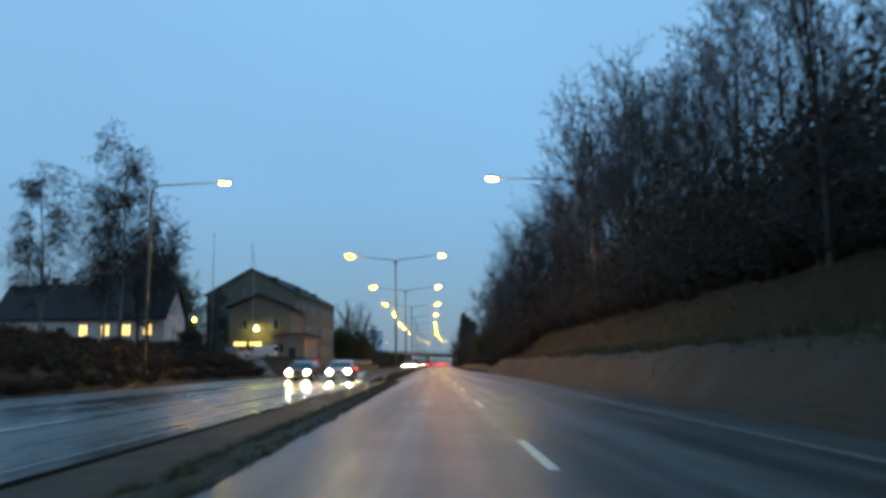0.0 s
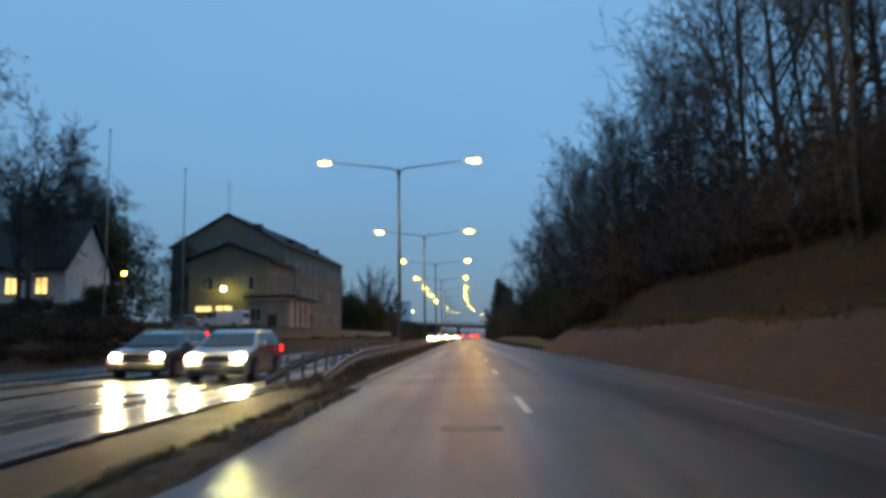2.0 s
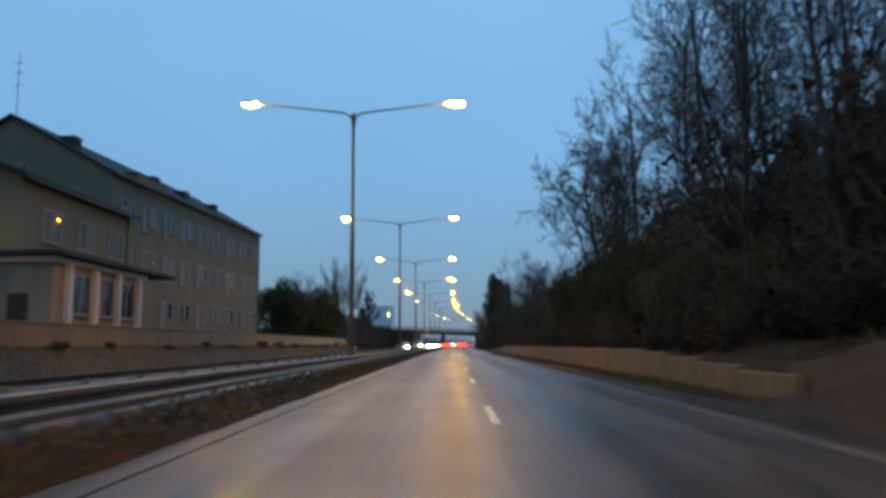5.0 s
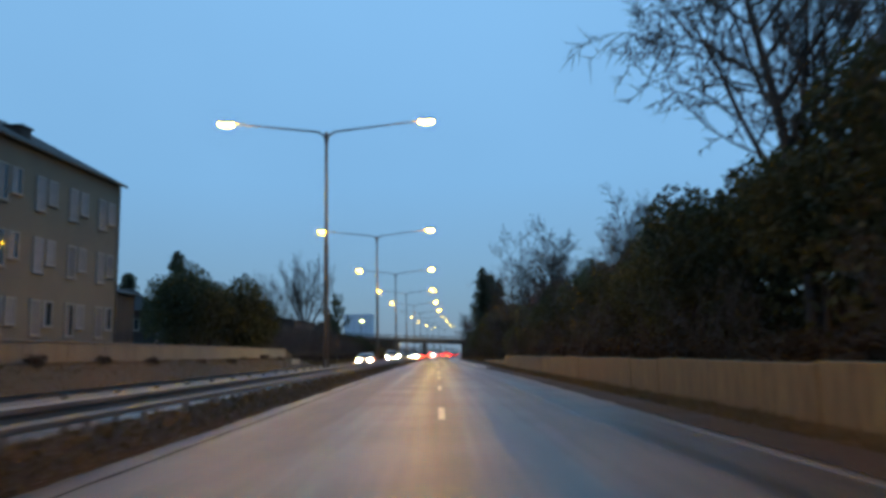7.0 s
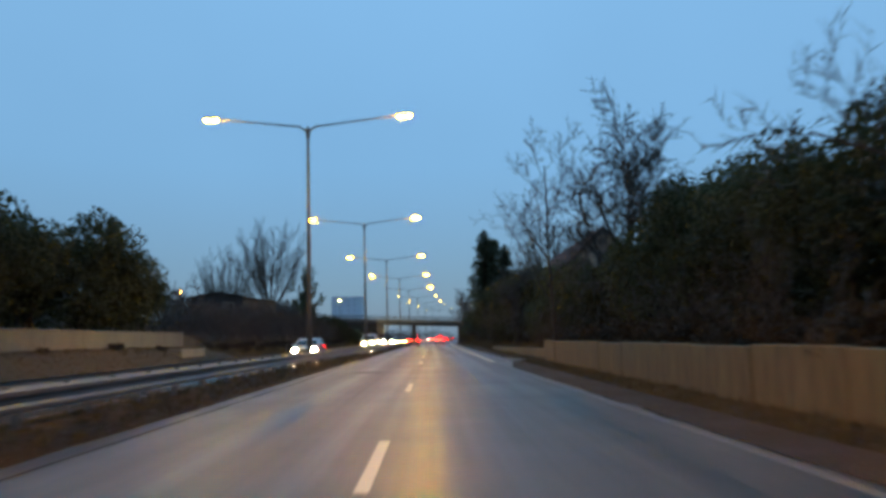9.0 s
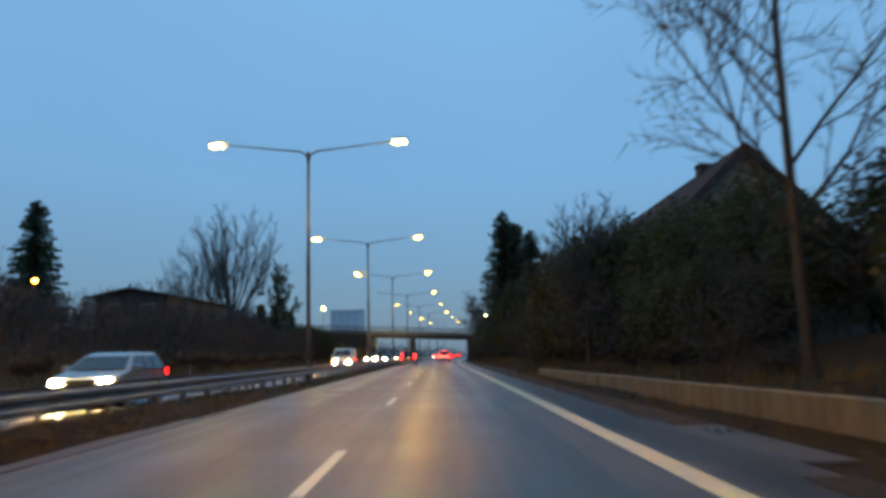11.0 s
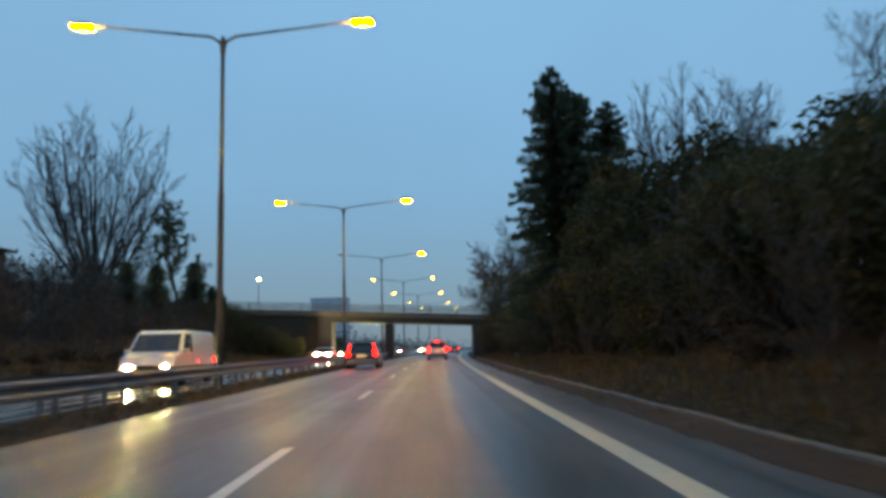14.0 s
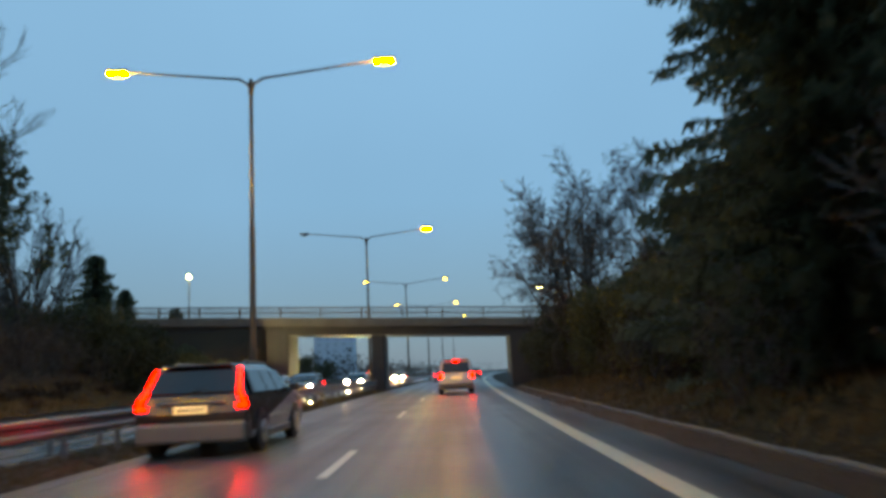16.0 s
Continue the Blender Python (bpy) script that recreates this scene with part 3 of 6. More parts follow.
def build_rail(x, y0, y1, face, label):
    rail = thing("guard_rail", (x, y0, 0), label, "guard rail", "median guard rails")
    beam = bmesh.new()
    rows = []
    n = int((y1 - y0) / 4)
    prof = rail_profile()
    outline = [(face * a, z) for a, z in prof] + [(face * (a - 0.012), z) for a, z in prof[::-1]]
    for k in range(n + 1):
        y = (y1 - y0) * k / n
        down = -0.5 * max(0.0, 1 - y / 6.0) - 0.5 * max(0.0, 1 - ((y1 - y0) - y) / 6.0)
        rows.append([beam.verts.new((a + bend(y0 + y), y, z + down)) for a, z in outline])
    m = len(outline)
    for a, b in zip(rows, rows[1:]):
        for i in range(m):
            beam.faces.new((a[i], a[(i + 1) % m], b[(i + 1) % m], b[i]))
    bmesh.ops.recalc_face_normals(beam, faces=beam.faces)
    part("beam", beam, STEEL, rail)
    post = bmesh.new()
    box(post, -0.05, 0.05, -0.03, 0.03, -0.3, 0.7, 0.006)
    first = part("post", post, STEEL, rail)
    step = 2.0
    count = int((y1 - y0 - 4) / step)
    first.matrix_basis = pose(-face * 0.09 + bend(y0 + 2), 2, 0)
    for k in range(1, min(count, 150)):
        y = 2 + k * step
        shared("post", first, rail, pose(-face * 0.09 + bend(y0 + y), y, 0))


# ------------------------------------------------------------------ right retaining wall and yard wall
def build_walls():
    wall = thing("retaining_wall", (6.0, 96, 0), "low yellowish weathered concrete wall below the wooded bank", "wall", kind="structure")
    first = None
    for k in range(29):
        y = k * 3.0
        h = 0.98 if k > 3 else 0.55 + 0.12 * k
        if k > 3 and first is not None:
            shared("wall_panel", first, wall, pose(0.02 * math.sin(k * 1.7), y, 0.02 * math.sin(k * 2.3)))
            continue
        ob = part("wall_panel", boxed(0, 0.22, 0.01, 2.985, -0.3, h, 0.015), WALL_CONCRETE, wall)
        ob.matrix_basis = pose(0, y, 0)
        if k == 3:
            first = part("wall_panel", boxed(0, 0.22, 0.01, 2.985, -0.3, 0.98, 0.015), WALL_CONCRETE, wall)
            first.matrix_basis = pose(0, y + 3.0, 0)
    low_wall = thing("low_edging_wall", (6.15, 184, 0), "low beige concrete edging below the shrubs", "wall", kind="structure")
    edge = part("wall_panel", boxed(0, 0.2, 0.01, 1.99, -0.3, 0.56, 0.02), WALL_CONCRETE, low_wall)
    for k in range(1, 16):
        shared("wall_panel", edge, low_wall, pose(0.03 * math.sin(k * 1.1), 2.0 * k, -0.012 * k))
    yard = thing("yard_wall", (-17.5, 98, 0), "pale concrete retaining wall along the raised yard", "wall", kind="structure")
    panel = part("wall_panel", boxed(-0.15, 0.15, 0.01, 3.99, 0.3, 2.05, 0.02), YARD_CONCRETE, yard)
    cap = part("coping", boxed(-0.2, 0.2, 0.0, 4.0, 2.06, 2.16, 0.02), YARD_CONCRETE, yard)
    for k in range(1, 26):
        shared("wall_panel", panel, yard, pose(0, 4.0 * k, 0))
        shared("coping", cap, yard, pose(0, 4.0 * k, 0))
    block = thing("concrete_block", (-16.2, 198.5, 0.55), "pale concrete drain block at the foot of the slope", "concrete block")
    part("body", boxed(-0.7, 0.7, -2.5, 2.5, -0.5, 0.35, 0.05, 2), CONCRETE, block)
    part("lid", boxed(-0.75, 0.75, -2.6, 2.6, 0.355, 0.43, 0.02), CONCRETE, block)


# ------------------------------------------------------------------ road bridge
def build_bridge():
    b = thing("road_bridge", (0, 316, 0), "dark concrete road bridge over both carriageways", "bridge", kind="structure")
    tilt = -0.045

    def slab(name, x0, x1, y0, y1, z0, z1, mat, arch=0.0):
        bm = bmesh.new()
        n = 24
        rows = []
        for k in range(n + 1):
            x = x0 + (x1 - x0) * k / n
            u = (k / n * 2) % 1.0 if arch else 0
            rise = arch * (4 * u * (1 - u)) if arch else 0
            rows.append([bm.verts.new((x, y, z + (rise if z == z0 else 0) + tilt * x)) for y, z in ((y0, z0), (y0, z1), (y1, z1), (y1, z0))])
        for p, q in zip(rows, rows[1:]):
            for i in range(4):
                bm.faces.new((p[i], p[(i + 1) % 4], q[(i + 1) % 4], q[i]))
        bm.faces.new(rows[0])
        bm.faces.new(rows[-1][::-1])
        bmesh.ops.recalc_face_normals(bm, faces=bm.faces)
        return part(name, bm, mat, b)

    # deck, rear beam, pier and abutments are darker than the front edge beam
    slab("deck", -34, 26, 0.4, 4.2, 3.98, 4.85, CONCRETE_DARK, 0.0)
    slab("edge_beam", -34, 26, 0.0, 0.39, 4.6, 5.2, YARD_CONCRETE)
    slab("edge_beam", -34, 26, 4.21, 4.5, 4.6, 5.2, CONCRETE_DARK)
    # railing: two bars and posts
    for z in (5.55, 5.95):
        slab("railing_bar", -34, 26, 0.10, 0.16, z, z + 0.07, STEEL_DARK)
    post = part("railing_post", boxed(-0.03, 0.03, 0.09, 0.17, 5.15, 5.98), STEEL_DARK, b)
    post.matrix_basis = pose(-33, 0, -33 * tilt)
    for k in range(1, 40):
        x = -33 + 1.5 * k
        shared("railing_post", post, b, pose(x, 0, x * tilt))
    baluster = part("baluster", boxed(-0.03, 0.03, 0.11, 0.15, 5.19, 5.96), STEEL_DARK, b)
    baluster.matrix_basis = pose(-32.6, 0, -32.6 * tilt)
    for k in range(1, 290):
        x = -32.6 + 0.2 * k
        shared("baluster", baluster, b, pose(x, 0, x * tilt))
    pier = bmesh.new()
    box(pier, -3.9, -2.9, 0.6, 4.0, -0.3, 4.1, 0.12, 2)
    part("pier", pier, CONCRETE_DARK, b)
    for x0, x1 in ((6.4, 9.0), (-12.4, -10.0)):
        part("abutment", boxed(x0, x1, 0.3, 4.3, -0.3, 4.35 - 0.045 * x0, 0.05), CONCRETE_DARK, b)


def bridge_ramps():
    """Earth ramps that carry the side road up to the bridge."""
    for name, x0, x1, z0, z1 in (("embankment", 8.2, 60, 4.6, 5.0), ("embankment", -60, -11.6, 6.2, 5.2)):
        bm = bmesh.new()
        rows = []
        for k in range(25):
            x = x0 + (x1 - x0) * k / 24
            z = z0 + (z1 - z0) * k / 24
            rows.append([bm.verts.new((x, y + 0.5 * noise.noise((x * 0.3, y, 0)), zz + 0.25 * noise.noise((x * 0.4, y * 0.3, 2)))) for y, zz in
                         ((308.5, -0.3), (311, 1.2), (313.5, 3.0), (315.6, z - 0.4), (320.8, z - 0.4), (324, 2.5), (329, -0.3))])
        for p, q in zip(rows, rows[1:]):
            for i in range(6):
                bm.faces.new((p[i], p[i + 1], q[i + 1], q[i]))
        bm.faces.new(rows[0])
        bm.faces.new(rows[-1][::-1])
        bmesh.ops.recalc_face_normals(bm, faces=bm.faces)
        tagged(part(name, bm, SOIL, smooth=True), "overgrown earth embankment behind the bridge abutment", "embankment", kind="structure")


# ------------------------------------------------------------------ buildings
def window_set(parent, width, height, mullion=True, lit=False, blind=0.0, surround=True):
    """A framed window in the local x-z plane, facing -y; it is set into the wall by the caller's pose."""
    w, h = width / 2, height / 2
    fr = bmesh.new()
    t = 0.09
    for x0, x1, z0, z1 in ((-w, w, h - t, h), (-w, w, -h, -h + t), (-w, -w + t, -h + t, h - t), (w - t, w, -h + t, h - t)):
        box(fr, x0, x1, -0.05, 0.06, z0, z1)
    if mullion:
        box(fr, -0.04, 0.04, -0.05, 0.06, -h + t, h - t)
    frame_ob = part("window", fr, FRAME_WHITE, parent)
    pane = part("pane", boxed(-w + t, w - t, 0.0, 0.03, -h + t, h - t), LIT if lit else GLASS_DARK, frame_ob, "lit yellow pane" if lit else "")
    if blind:
        part("blind", boxed(-w + t, -w + t + blind * (width - 2 * t), -0.03, -0.01, -h + t, h - t), BLIND, frame_ob)
    if surround:
        part("sill", boxed(-w - 0.08, w + 0.08, -0.14, 0.04, -h - 0.08, -h - 0.005, 0.01), CONCRETE, frame_ob)
    return frame_ob


def gable_body(bm, x0, x1, y0, y1, z0, eave, ridge):
    """Walls with gables at y0 and y1, ridge along y."""
    xm = (x0 + x1) / 2
    return prism_y(bm, [(x0, z0), (x1, z0), (x1, eave), (xm, ridge), (x0, eave)], y0, y1)


def prism_y(bm, outline, y0, y1):
    a = [bm.verts.new((x, y0, z)) for x, z in outline]
    b = [bm.verts.new((x, y1, z)) for x, z in outline]
    n = len(outline)
    bm.faces.new(a)
    bm.faces.new(b[::-1])
    for i in range(n):
        bm.faces.new((a[i], a[(i + 1) % n], b[(i + 1) % n], b[i]))
    bmesh.ops.recalc_face_normals(bm, faces=bm.faces)
    return bm


def gable_roof(x0, x1, y0, y1, eave, ridge, over=0.45, thick=0.22):
    xm = (x0 + x1) / 2
    s = (ridge - eave) / (xm - x0)
    a, b = x0 - over, x1 + over
    return prism_y(bmesh.new(), [(a, eave - over * s + 0.02), (xm, ridge + 0.02), (b, eave - over * s + 0.02), (b, eave - over * s + thick), (xm, ridge + thick + 0.04), (a, eave - over * s + thick)], y0 - over, y1 + over)


def tall_building():
    """Three-storey block with its gable to the road's near end, its long front along the road; local y runs along the front."""
    h = thing("apartment_building", (-22.9, 168.6, 1.9), "three-storey grey-yellow rendered block with a low gable roof", "building", turn=-4.5)
    W, L, EAVE, RIDGE = 16.0, 33.0, 11.9, 16.3
    part("wall", gable_body(bmesh.new(), -W, 0, -L, 0, -1.5, EAVE, RIDGE), BRICK, h)
    part("roof", gable_roof(-W, 0, -L, 0, EAVE, RIDGE, 0.35), ROOF_DARK, h)
    part("plinth", boxed(-W - 0.06, 0.06, -L - 0.06, 0.06, -1.6, 0.5, 0.02), CONCRETE, h)
    part("gutter", tube(bmesh.new(), [(0.42, -L, EAVE - 0.12), (0.42, 0, EAVE - 0.12)], 0.08, 8), STEEL_DARK, h)
    part("downpipe", tube(bmesh.new(), [(0.1, -0.3, 0), (0.1, -0.3, EAVE)], 0.06, 8), STEEL_DARK, h)
    for x, y, tall in ((-4.2, -L + 1.4, 3.0), (-2.6, -L * 0.66, 2.0), (-2.6, -L * 0.47, 1.95), (-2.6, -L * 0.25, 1.95)):
        ch = part("chimney", boxed(x - 0.55, x + 0.55, y - 0.55, y + 0.55, EAVE, EAVE + tall, 0.04), TIMBER, h, "dark-toned chimney stack")
        part("cap", boxed(x - 0.65, x + 0.65, y - 0.65, y + 0.65, EAVE + tall + 0.01, EAVE + tall + 0.13, 0.02), ROOF_DARK, ch)
    part("parapet", boxed(-1.0, 0.10, -29.2, -24.4, EAVE - 0.6, EAVE + 0.75, 0.03), BRICK, h, "raised parapet over the stair bay")
    part("parapet_cap", boxed(-1.1, 0.18, -29.3, -24.3, EAVE + 0.76, EAVE + 0.86, 0.02), ROOF_DARK, h)
    # long front: three rows of paired tall windows
    rnd = random.Random(5)
    for row, z in enumerate((1.9, 5.6, 9.3)):
        for k in range(9):
            y = -1.9 - 3.6 * k
            if row == 0 and k > 6:
                continue
            for dy in (-0.62, 0.62):
                tall = dy < 0
                win = window_set(h, 1.0, 2.1 if tall else 1.55, False, lit=(row == 1 and k == 0 and tall), blind=rnd.choice((1, 1, 0.6, 0.35, 1)))
                win.matrix_basis = pose(0.03, y + dy, z + (0 if tall else 0.27), 0, 0, 90)
    # stair bay with tall windows near the gable end
    for z in (4.6, 8.6):
        win = window_set(h, 1.3, 2.2, True, blind=0.8)
        win.matrix_basis = pose(0.03, -L + 2.1, z, 0, 0, 90)
    # gable end: small attic windows
    for x in (-W / 2 - 0.9, -W / 2 + 0.9):
        win = window_set(h, 1.0, 1.1, True, blind=0.7)
        win.matrix_basis = pose(x, -L - 0.03, 12.2)
    aerial = part("aerial", tube(bmesh.new(), [(-W / 2, -L + 0.3, RIDGE), (-W / 2, -L + 0.3, RIDGE + 5.2)], [0.04, 0.025], 6), STEEL_DARK, h)
    for z in (2.6, 3.6, 4.4):
        part("aerial_bar", tube(bmesh.new(), [(-W / 2 - 0.45, -L + 0.3, RIDGE + z), (-W / 2 + 0.45, -L + 0.3, RIDGE + z)], 0.02, 5), STEEL_DARK, aerial)
    return h


def annex_building():
    """Lower gabled wing before the tall block, with a canopied glazed bay round its corner towards the road."""
    a = thing("annex_building", (-23.8, 135.2, 1.9), "two-storey grey-yellow annex with a gable roof and a white-posted glazed bay", "building")
    W, L, EAVE, RIDGE = 9.4, 14.0, 8.5, 10.3
    part("wall", gable_body(bmesh.new(), -W, 0, -L, 0, -1.5, EAVE, RIDGE), BRICK, a)
    part("roof", gable_roof(-W, 0, -L, 0, EAVE, RIDGE, 0.55), ROOF_DARK, a)
    part("gutter", tube(bmesh.new(), [(0.6, -L - 0.4, EAVE - 0.25), (0.6, 0, EAVE - 0.25)], 0.07, 8), STEEL_DARK, a)
    part("downpipe", tube(bmesh.new(), [(0.08, -0.5, 4.4), (0.08, -0.5, EAVE - 0.3)], 0.05, 8), STEEL_DARK, a)
    rnd = random.Random(8)
    # upper floor: three pairs of tall windows to the road, two windows in the gable
    for k in range(3):
        for dy in (-0.6, 0.6):
            win = window_set(a, 1.0, 1.9, False, blind=rnd.choice((1, 0.7, 0.5)))
            win.matrix_basis = pose(0.03, -2.4 - 4.2 * k + dy, 6.1, 0, 0, 90)
    for x in (-7.2, -2.4):
        win = window_set(a, 1.5, 1.6, True, blind=0.5)
        win.matrix_basis = pose(x, -L - 0.03, 5.7)
    # lit ground-floor windows towards the yard
    for x in (-7.6, -5.2):
        win = window_set(a, 2.0, 0.75, True, lit=True)
        win.matrix_basis = pose(x, -L - 0.03, 2.75)
    # pale ground-floor bay round the corner
    part("bay_wall", boxed(-2.2, 2.45, -L - 1.0, -3.6, -1.3, 3.75, 0.02), CONCRETE, a, "pale rendered bay wall")
    part("canopy", boxed(-2.6, 3.3, -L - 1.7, 0.6, 3.95, 4.2, 0.03), ROOF_DARK, a, "dark flat canopy")
    part("fascia", boxed(-2.3, 2.75, -L - 1.25, -3.3, 3.62, 3.94, 0.02), STUCCO, a, "white fascia under the canopy")
    for k in range(4):
        y = -13.6 + 3.05 * k
        part("bay_post", boxed(2.46, 2.82, y - 0.18, y + 0.18, -0.6, 3.6, 0.02), STUCCO, a, "white square post")
    for k in range(3):
        win = window_set(a, 2.3, 2.3, True, blind=(0.0, 0.35, 0.0)[k])
        win.matrix_basis = pose(2.5, -12.1 + 3.05 * k, 2.1, 0, 0, 90)
    door = part("door", boxed(0.2, 1.25, -L - 1.06, -L - 1.005, -0.2, 2.0, 0.01), TIMBER, a, "dark timber door")
    part("door_handle", boxed(1.08, 1.14, -L - 1.1, -L - 1.065, 0.85, 1.0, 0.01), SILVER_TRIM, door)
    win = window_set(a, 1.3, 1.5, True)
    win.matrix_basis = pose(-1.2, -L - 1.03, 2.0)
    steps = bmesh.new()
    for k in range(4):
        box(steps, 2.83, 3.3 + 0.3 * (3 - k), -14.6, -4.0, -1.2 + 0.17 * k - 0.17, -1.2 + 0.17 * k)
    part("steps", steps, CONCRETE, a)
    return a


def white_house():
    """Long low white house with a dark roof, its front with lit windows to the camera."""
    h = thing("white_house", (-34.6, 96.0, 4.05), "long white-plastered house with a steep dark roof and lit windows", "house")
    L, D, EAVE, RIDGE = 21.0, 8.0, 3.5, 7.6
    bm = prism(bmesh.new(), [(0, -1.2), (D, -1.2), (D, EAVE), (D / 2, RIDGE), (0, EAVE)], -L, 0)
    part("wall", bm, STUCCO, h)
    s = (RIDGE - EAVE) / (D / 2)
    o = 0.5
    roof = prism(bmesh.new(), [(-o, EAVE - o * s + 0.03), (D / 2, RIDGE + 0.03), (D + o, EAVE - o * s + 0.03), (D + o, EAVE - o * s + 0.25), (D / 2, RIDGE + 0.28), (-o, EAVE - o * s + 0.25)], -L - 0.4, 0.4)
    part("roof", roof, ROOF_DARK, h)
    for x in (-5.5, -15.5):
        ch = part("chimney", boxed(x - 0.4, x + 0.4, D / 2 - 0.4, D / 2 + 0.4, RIDGE - 0.6, RIDGE + 1.1, 0.03), BRICK, h)
        part("cap", boxed(x - 0.48, x + 0.48, D / 2 - 0.48, D / 2 + 0.48, RIDGE + 1.11, RIDGE + 1.2), ROOF_DARK, ch)
    for x, lit in ((-2.0, True), (-4.6, True), (-7.2, True), (-9.9, True), (-15.0, False), (-17.4, False), (-19.6, False)):
        win = window_set(h, 1.15, 1.5, True, lit=lit, blind=0.0)
        win.matrix_basis = pose(x, -0.02, 1.75)
        if lit:
            part("crossbar", boxed(-0.55, 0.55, -0.045, -0.035, 0.15, 0.2), FRAME_WHITE, win)
    part("door", boxed(-13.2, -12.1, -0.08, 0.02, -0.1, 2.2, 0.02), TIMBER, h, "dark wooden front door")
    part("plinth", boxed(-L - 0.05, 0.05, -0.06, D + 0.06, -1.3, 0.35, 0.02), CONCRETE, h)
    return h


def hip_house(x, y, name, label, L, D, eave, ridge, turn, wall, roof, base=None):
    g = land(x, y) - 0.2 if base is None else base
    h = thing(name, (x, y, g), label, "house", turn=turn)
    part("wall", boxed(-L / 2, L / 2, -D / 2, D / 2, -1.0, eave, 0.02), wall, h)
    bm = bmesh.new()
    o = 0.5
    low = [bm.verts.new(p) for p in ((-L / 2 - o, -D / 2 - o, eave + 0.02), (L / 2 + o, -D / 2 - o, eave + 0.02), (L / 2 + o, D / 2 + o, eave + 0.02), (-L / 2 - o, D / 2 + o, eave + 0.02))]
    top = [bm.verts.new(p) for p in ((-L / 4, 0, ridge), (L / 4, 0, ridge))]
    for f in ((0, 1, 2, 3),):
        bm.faces.new([low[i] for i in f][::-1])
    bm.faces.new((low[0], low[1], top[1], top[0]))
    bm.faces.new((low[1], low[2], top[1]))
    bm.faces.new((low[2], low[3], top[0], top[1]))
    bm.faces.new((low[3], low[0], top[0]))
    bmesh.ops.recalc_face_normals(bm, faces=bm.faces)
    part("roof", bm, roof, h)
    part("chimney", boxed(-0.9, -0.1, -0.4, 0.4, ridge - 0.8, ridge + 1.0, 0.03), wall, h)
    for k in range(3):
        win = window_set(h, 1.2, 1.4, True, blind=0.5)
        win.matrix_basis = pose(-L / 3 + k * L / 3, -D / 2 - 0.03, eave * 0.55)
    return h


def gable_house():
    """Long house on the right slope, its ridge along the road, showing a gable and the roof above the shrubs."""
    g = 2.2
    h = thing("gable_house", (16.0, 213.6, g), "long gabled house with a steep red roof among slope shrubs", "house")
    W, L, EAVE, RIDGE = 4.3, 25.0, 4.2, 8.35
    part("wall", gable_body(bmesh.new(), -W, W, 0, L, -1.5, EAVE, RIDGE), CONCRETE, h)
    part("roof", gable_roof(-W, W, 0, L, EAVE, RIDGE, 0.5), ROOF_RED, h)
    for s in (-1, 1):
        board = prism_y(bmesh.new(), [(0, RIDGE + 0.02), (s * (W + 0.55), EAVE - 0.52), (s * (W + 0.55), EAVE - 0.80), (0, RIDGE - 0.26)], -0.56, -0.52)
        part("barge_board", board, TIMBER, h, "dark barge board along the gable")
    win = window_set(h, 1.3, 1.5, True)
    win.matrix_basis = pose(0, -0.03, 5.6)
    for x in (-2.2, 2.2):
        win = window_set(h, 1.3, 1.5, True)
        win.matrix_basis = pose(x, -0.03, 2.4)
    ch = part("chimney", boxed(-0.45, 0.45, 4.6, 5.4, RIDGE - 0.8, RIDGE + 0.35, 0.03), TIMBER, h, "dark-toned chimney")
    part("cap", boxed(-0.52, 0.52, 4.53, 5.47, RIDGE + 0.36, RIDGE + 0.46), ROOF_DARK, ch)
    part("gutter", tube(bmesh.new(), [(-W - 0.58, 0, EAVE - 0.5), (-W - 0.58, L, EAVE - 0.5)], 0.07, 8), STEEL_DARK, h)
    return h


def red_roof_house():
    x, y = 21.5, 276.0
    h = thing("red_roof_house", (x, y, land(x, y) - 0.3), "low house with a weathered red roof up the slope", "house", turn=10)
    part("wall", gable_body(bmesh.new(), -4, 4, -5.5, 5.5, -1, 4.4, 8.2), STUCCO, h)
    part("roof", gable_roof(-4, 4, -5.5, 5.5, 4.4, 8.2, 0.5), ROOF_RED, h)
    part("chimney", boxed(-0.5, 0.4, -4.2, -3.3, 7.2, 9.3, 0.03), BRICK, h)
    for x in (-1.8, 1.8):
        win = window_set(h, 1.2, 1.4, True)
        win.matrix_basis = pose(x, -5.53, 2.6)


def garden_shed():
    """Low plank-walled garden shed on the slope above the verge."""
    h = thing("garden_shed", (9.0, 227.4, 0.6), "low weathered plank garden shed with a dark lean-to roof", "shed")
    W, L, LOW, HIGH = 1.3, 9.6, 2.0, 2.3
    part("wall", prism_y(bmesh.new(), [(0.03, -0.6), (W, -0.6), (W, HIGH), (0.03, LOW)], 0, L), TIMBER, h)
    roof = prism_y(bmesh.new(), [(-0.35, LOW - 0.08), (W + 0.2, HIGH + 0.06), (W + 0.2, HIGH + 0.18), (-0.35, LOW + 0.05)], -0.3, L + 0.3)
    part("roof", roof, ROOF_DARK, h)
    board = part("plank", boxed(-0.005, 0.025, 0.004, 0.196, -0.3, LOW - 0.05, 0.006), PLANK, h)
    for k in range(1, 48):
        shared("plank", board, h, pose(0.004 * math.sin(k * 2.7), 0.2 * k, 0.02 * math.sin(k * 1.9)))
    end = part("plank", boxed(0.004, 0.196, -0.03, -0.004, -0.3, LOW + 0.02, 0.006), PLANK, h)
    end.matrix_basis = pose(0.04, 0, 0)
    for k in range(1, 6):
        shared("plank", end, h, pose(0.04 + 0.21 * k, 0, 0.02 * math.sin(k * 1.3) - 0.02))


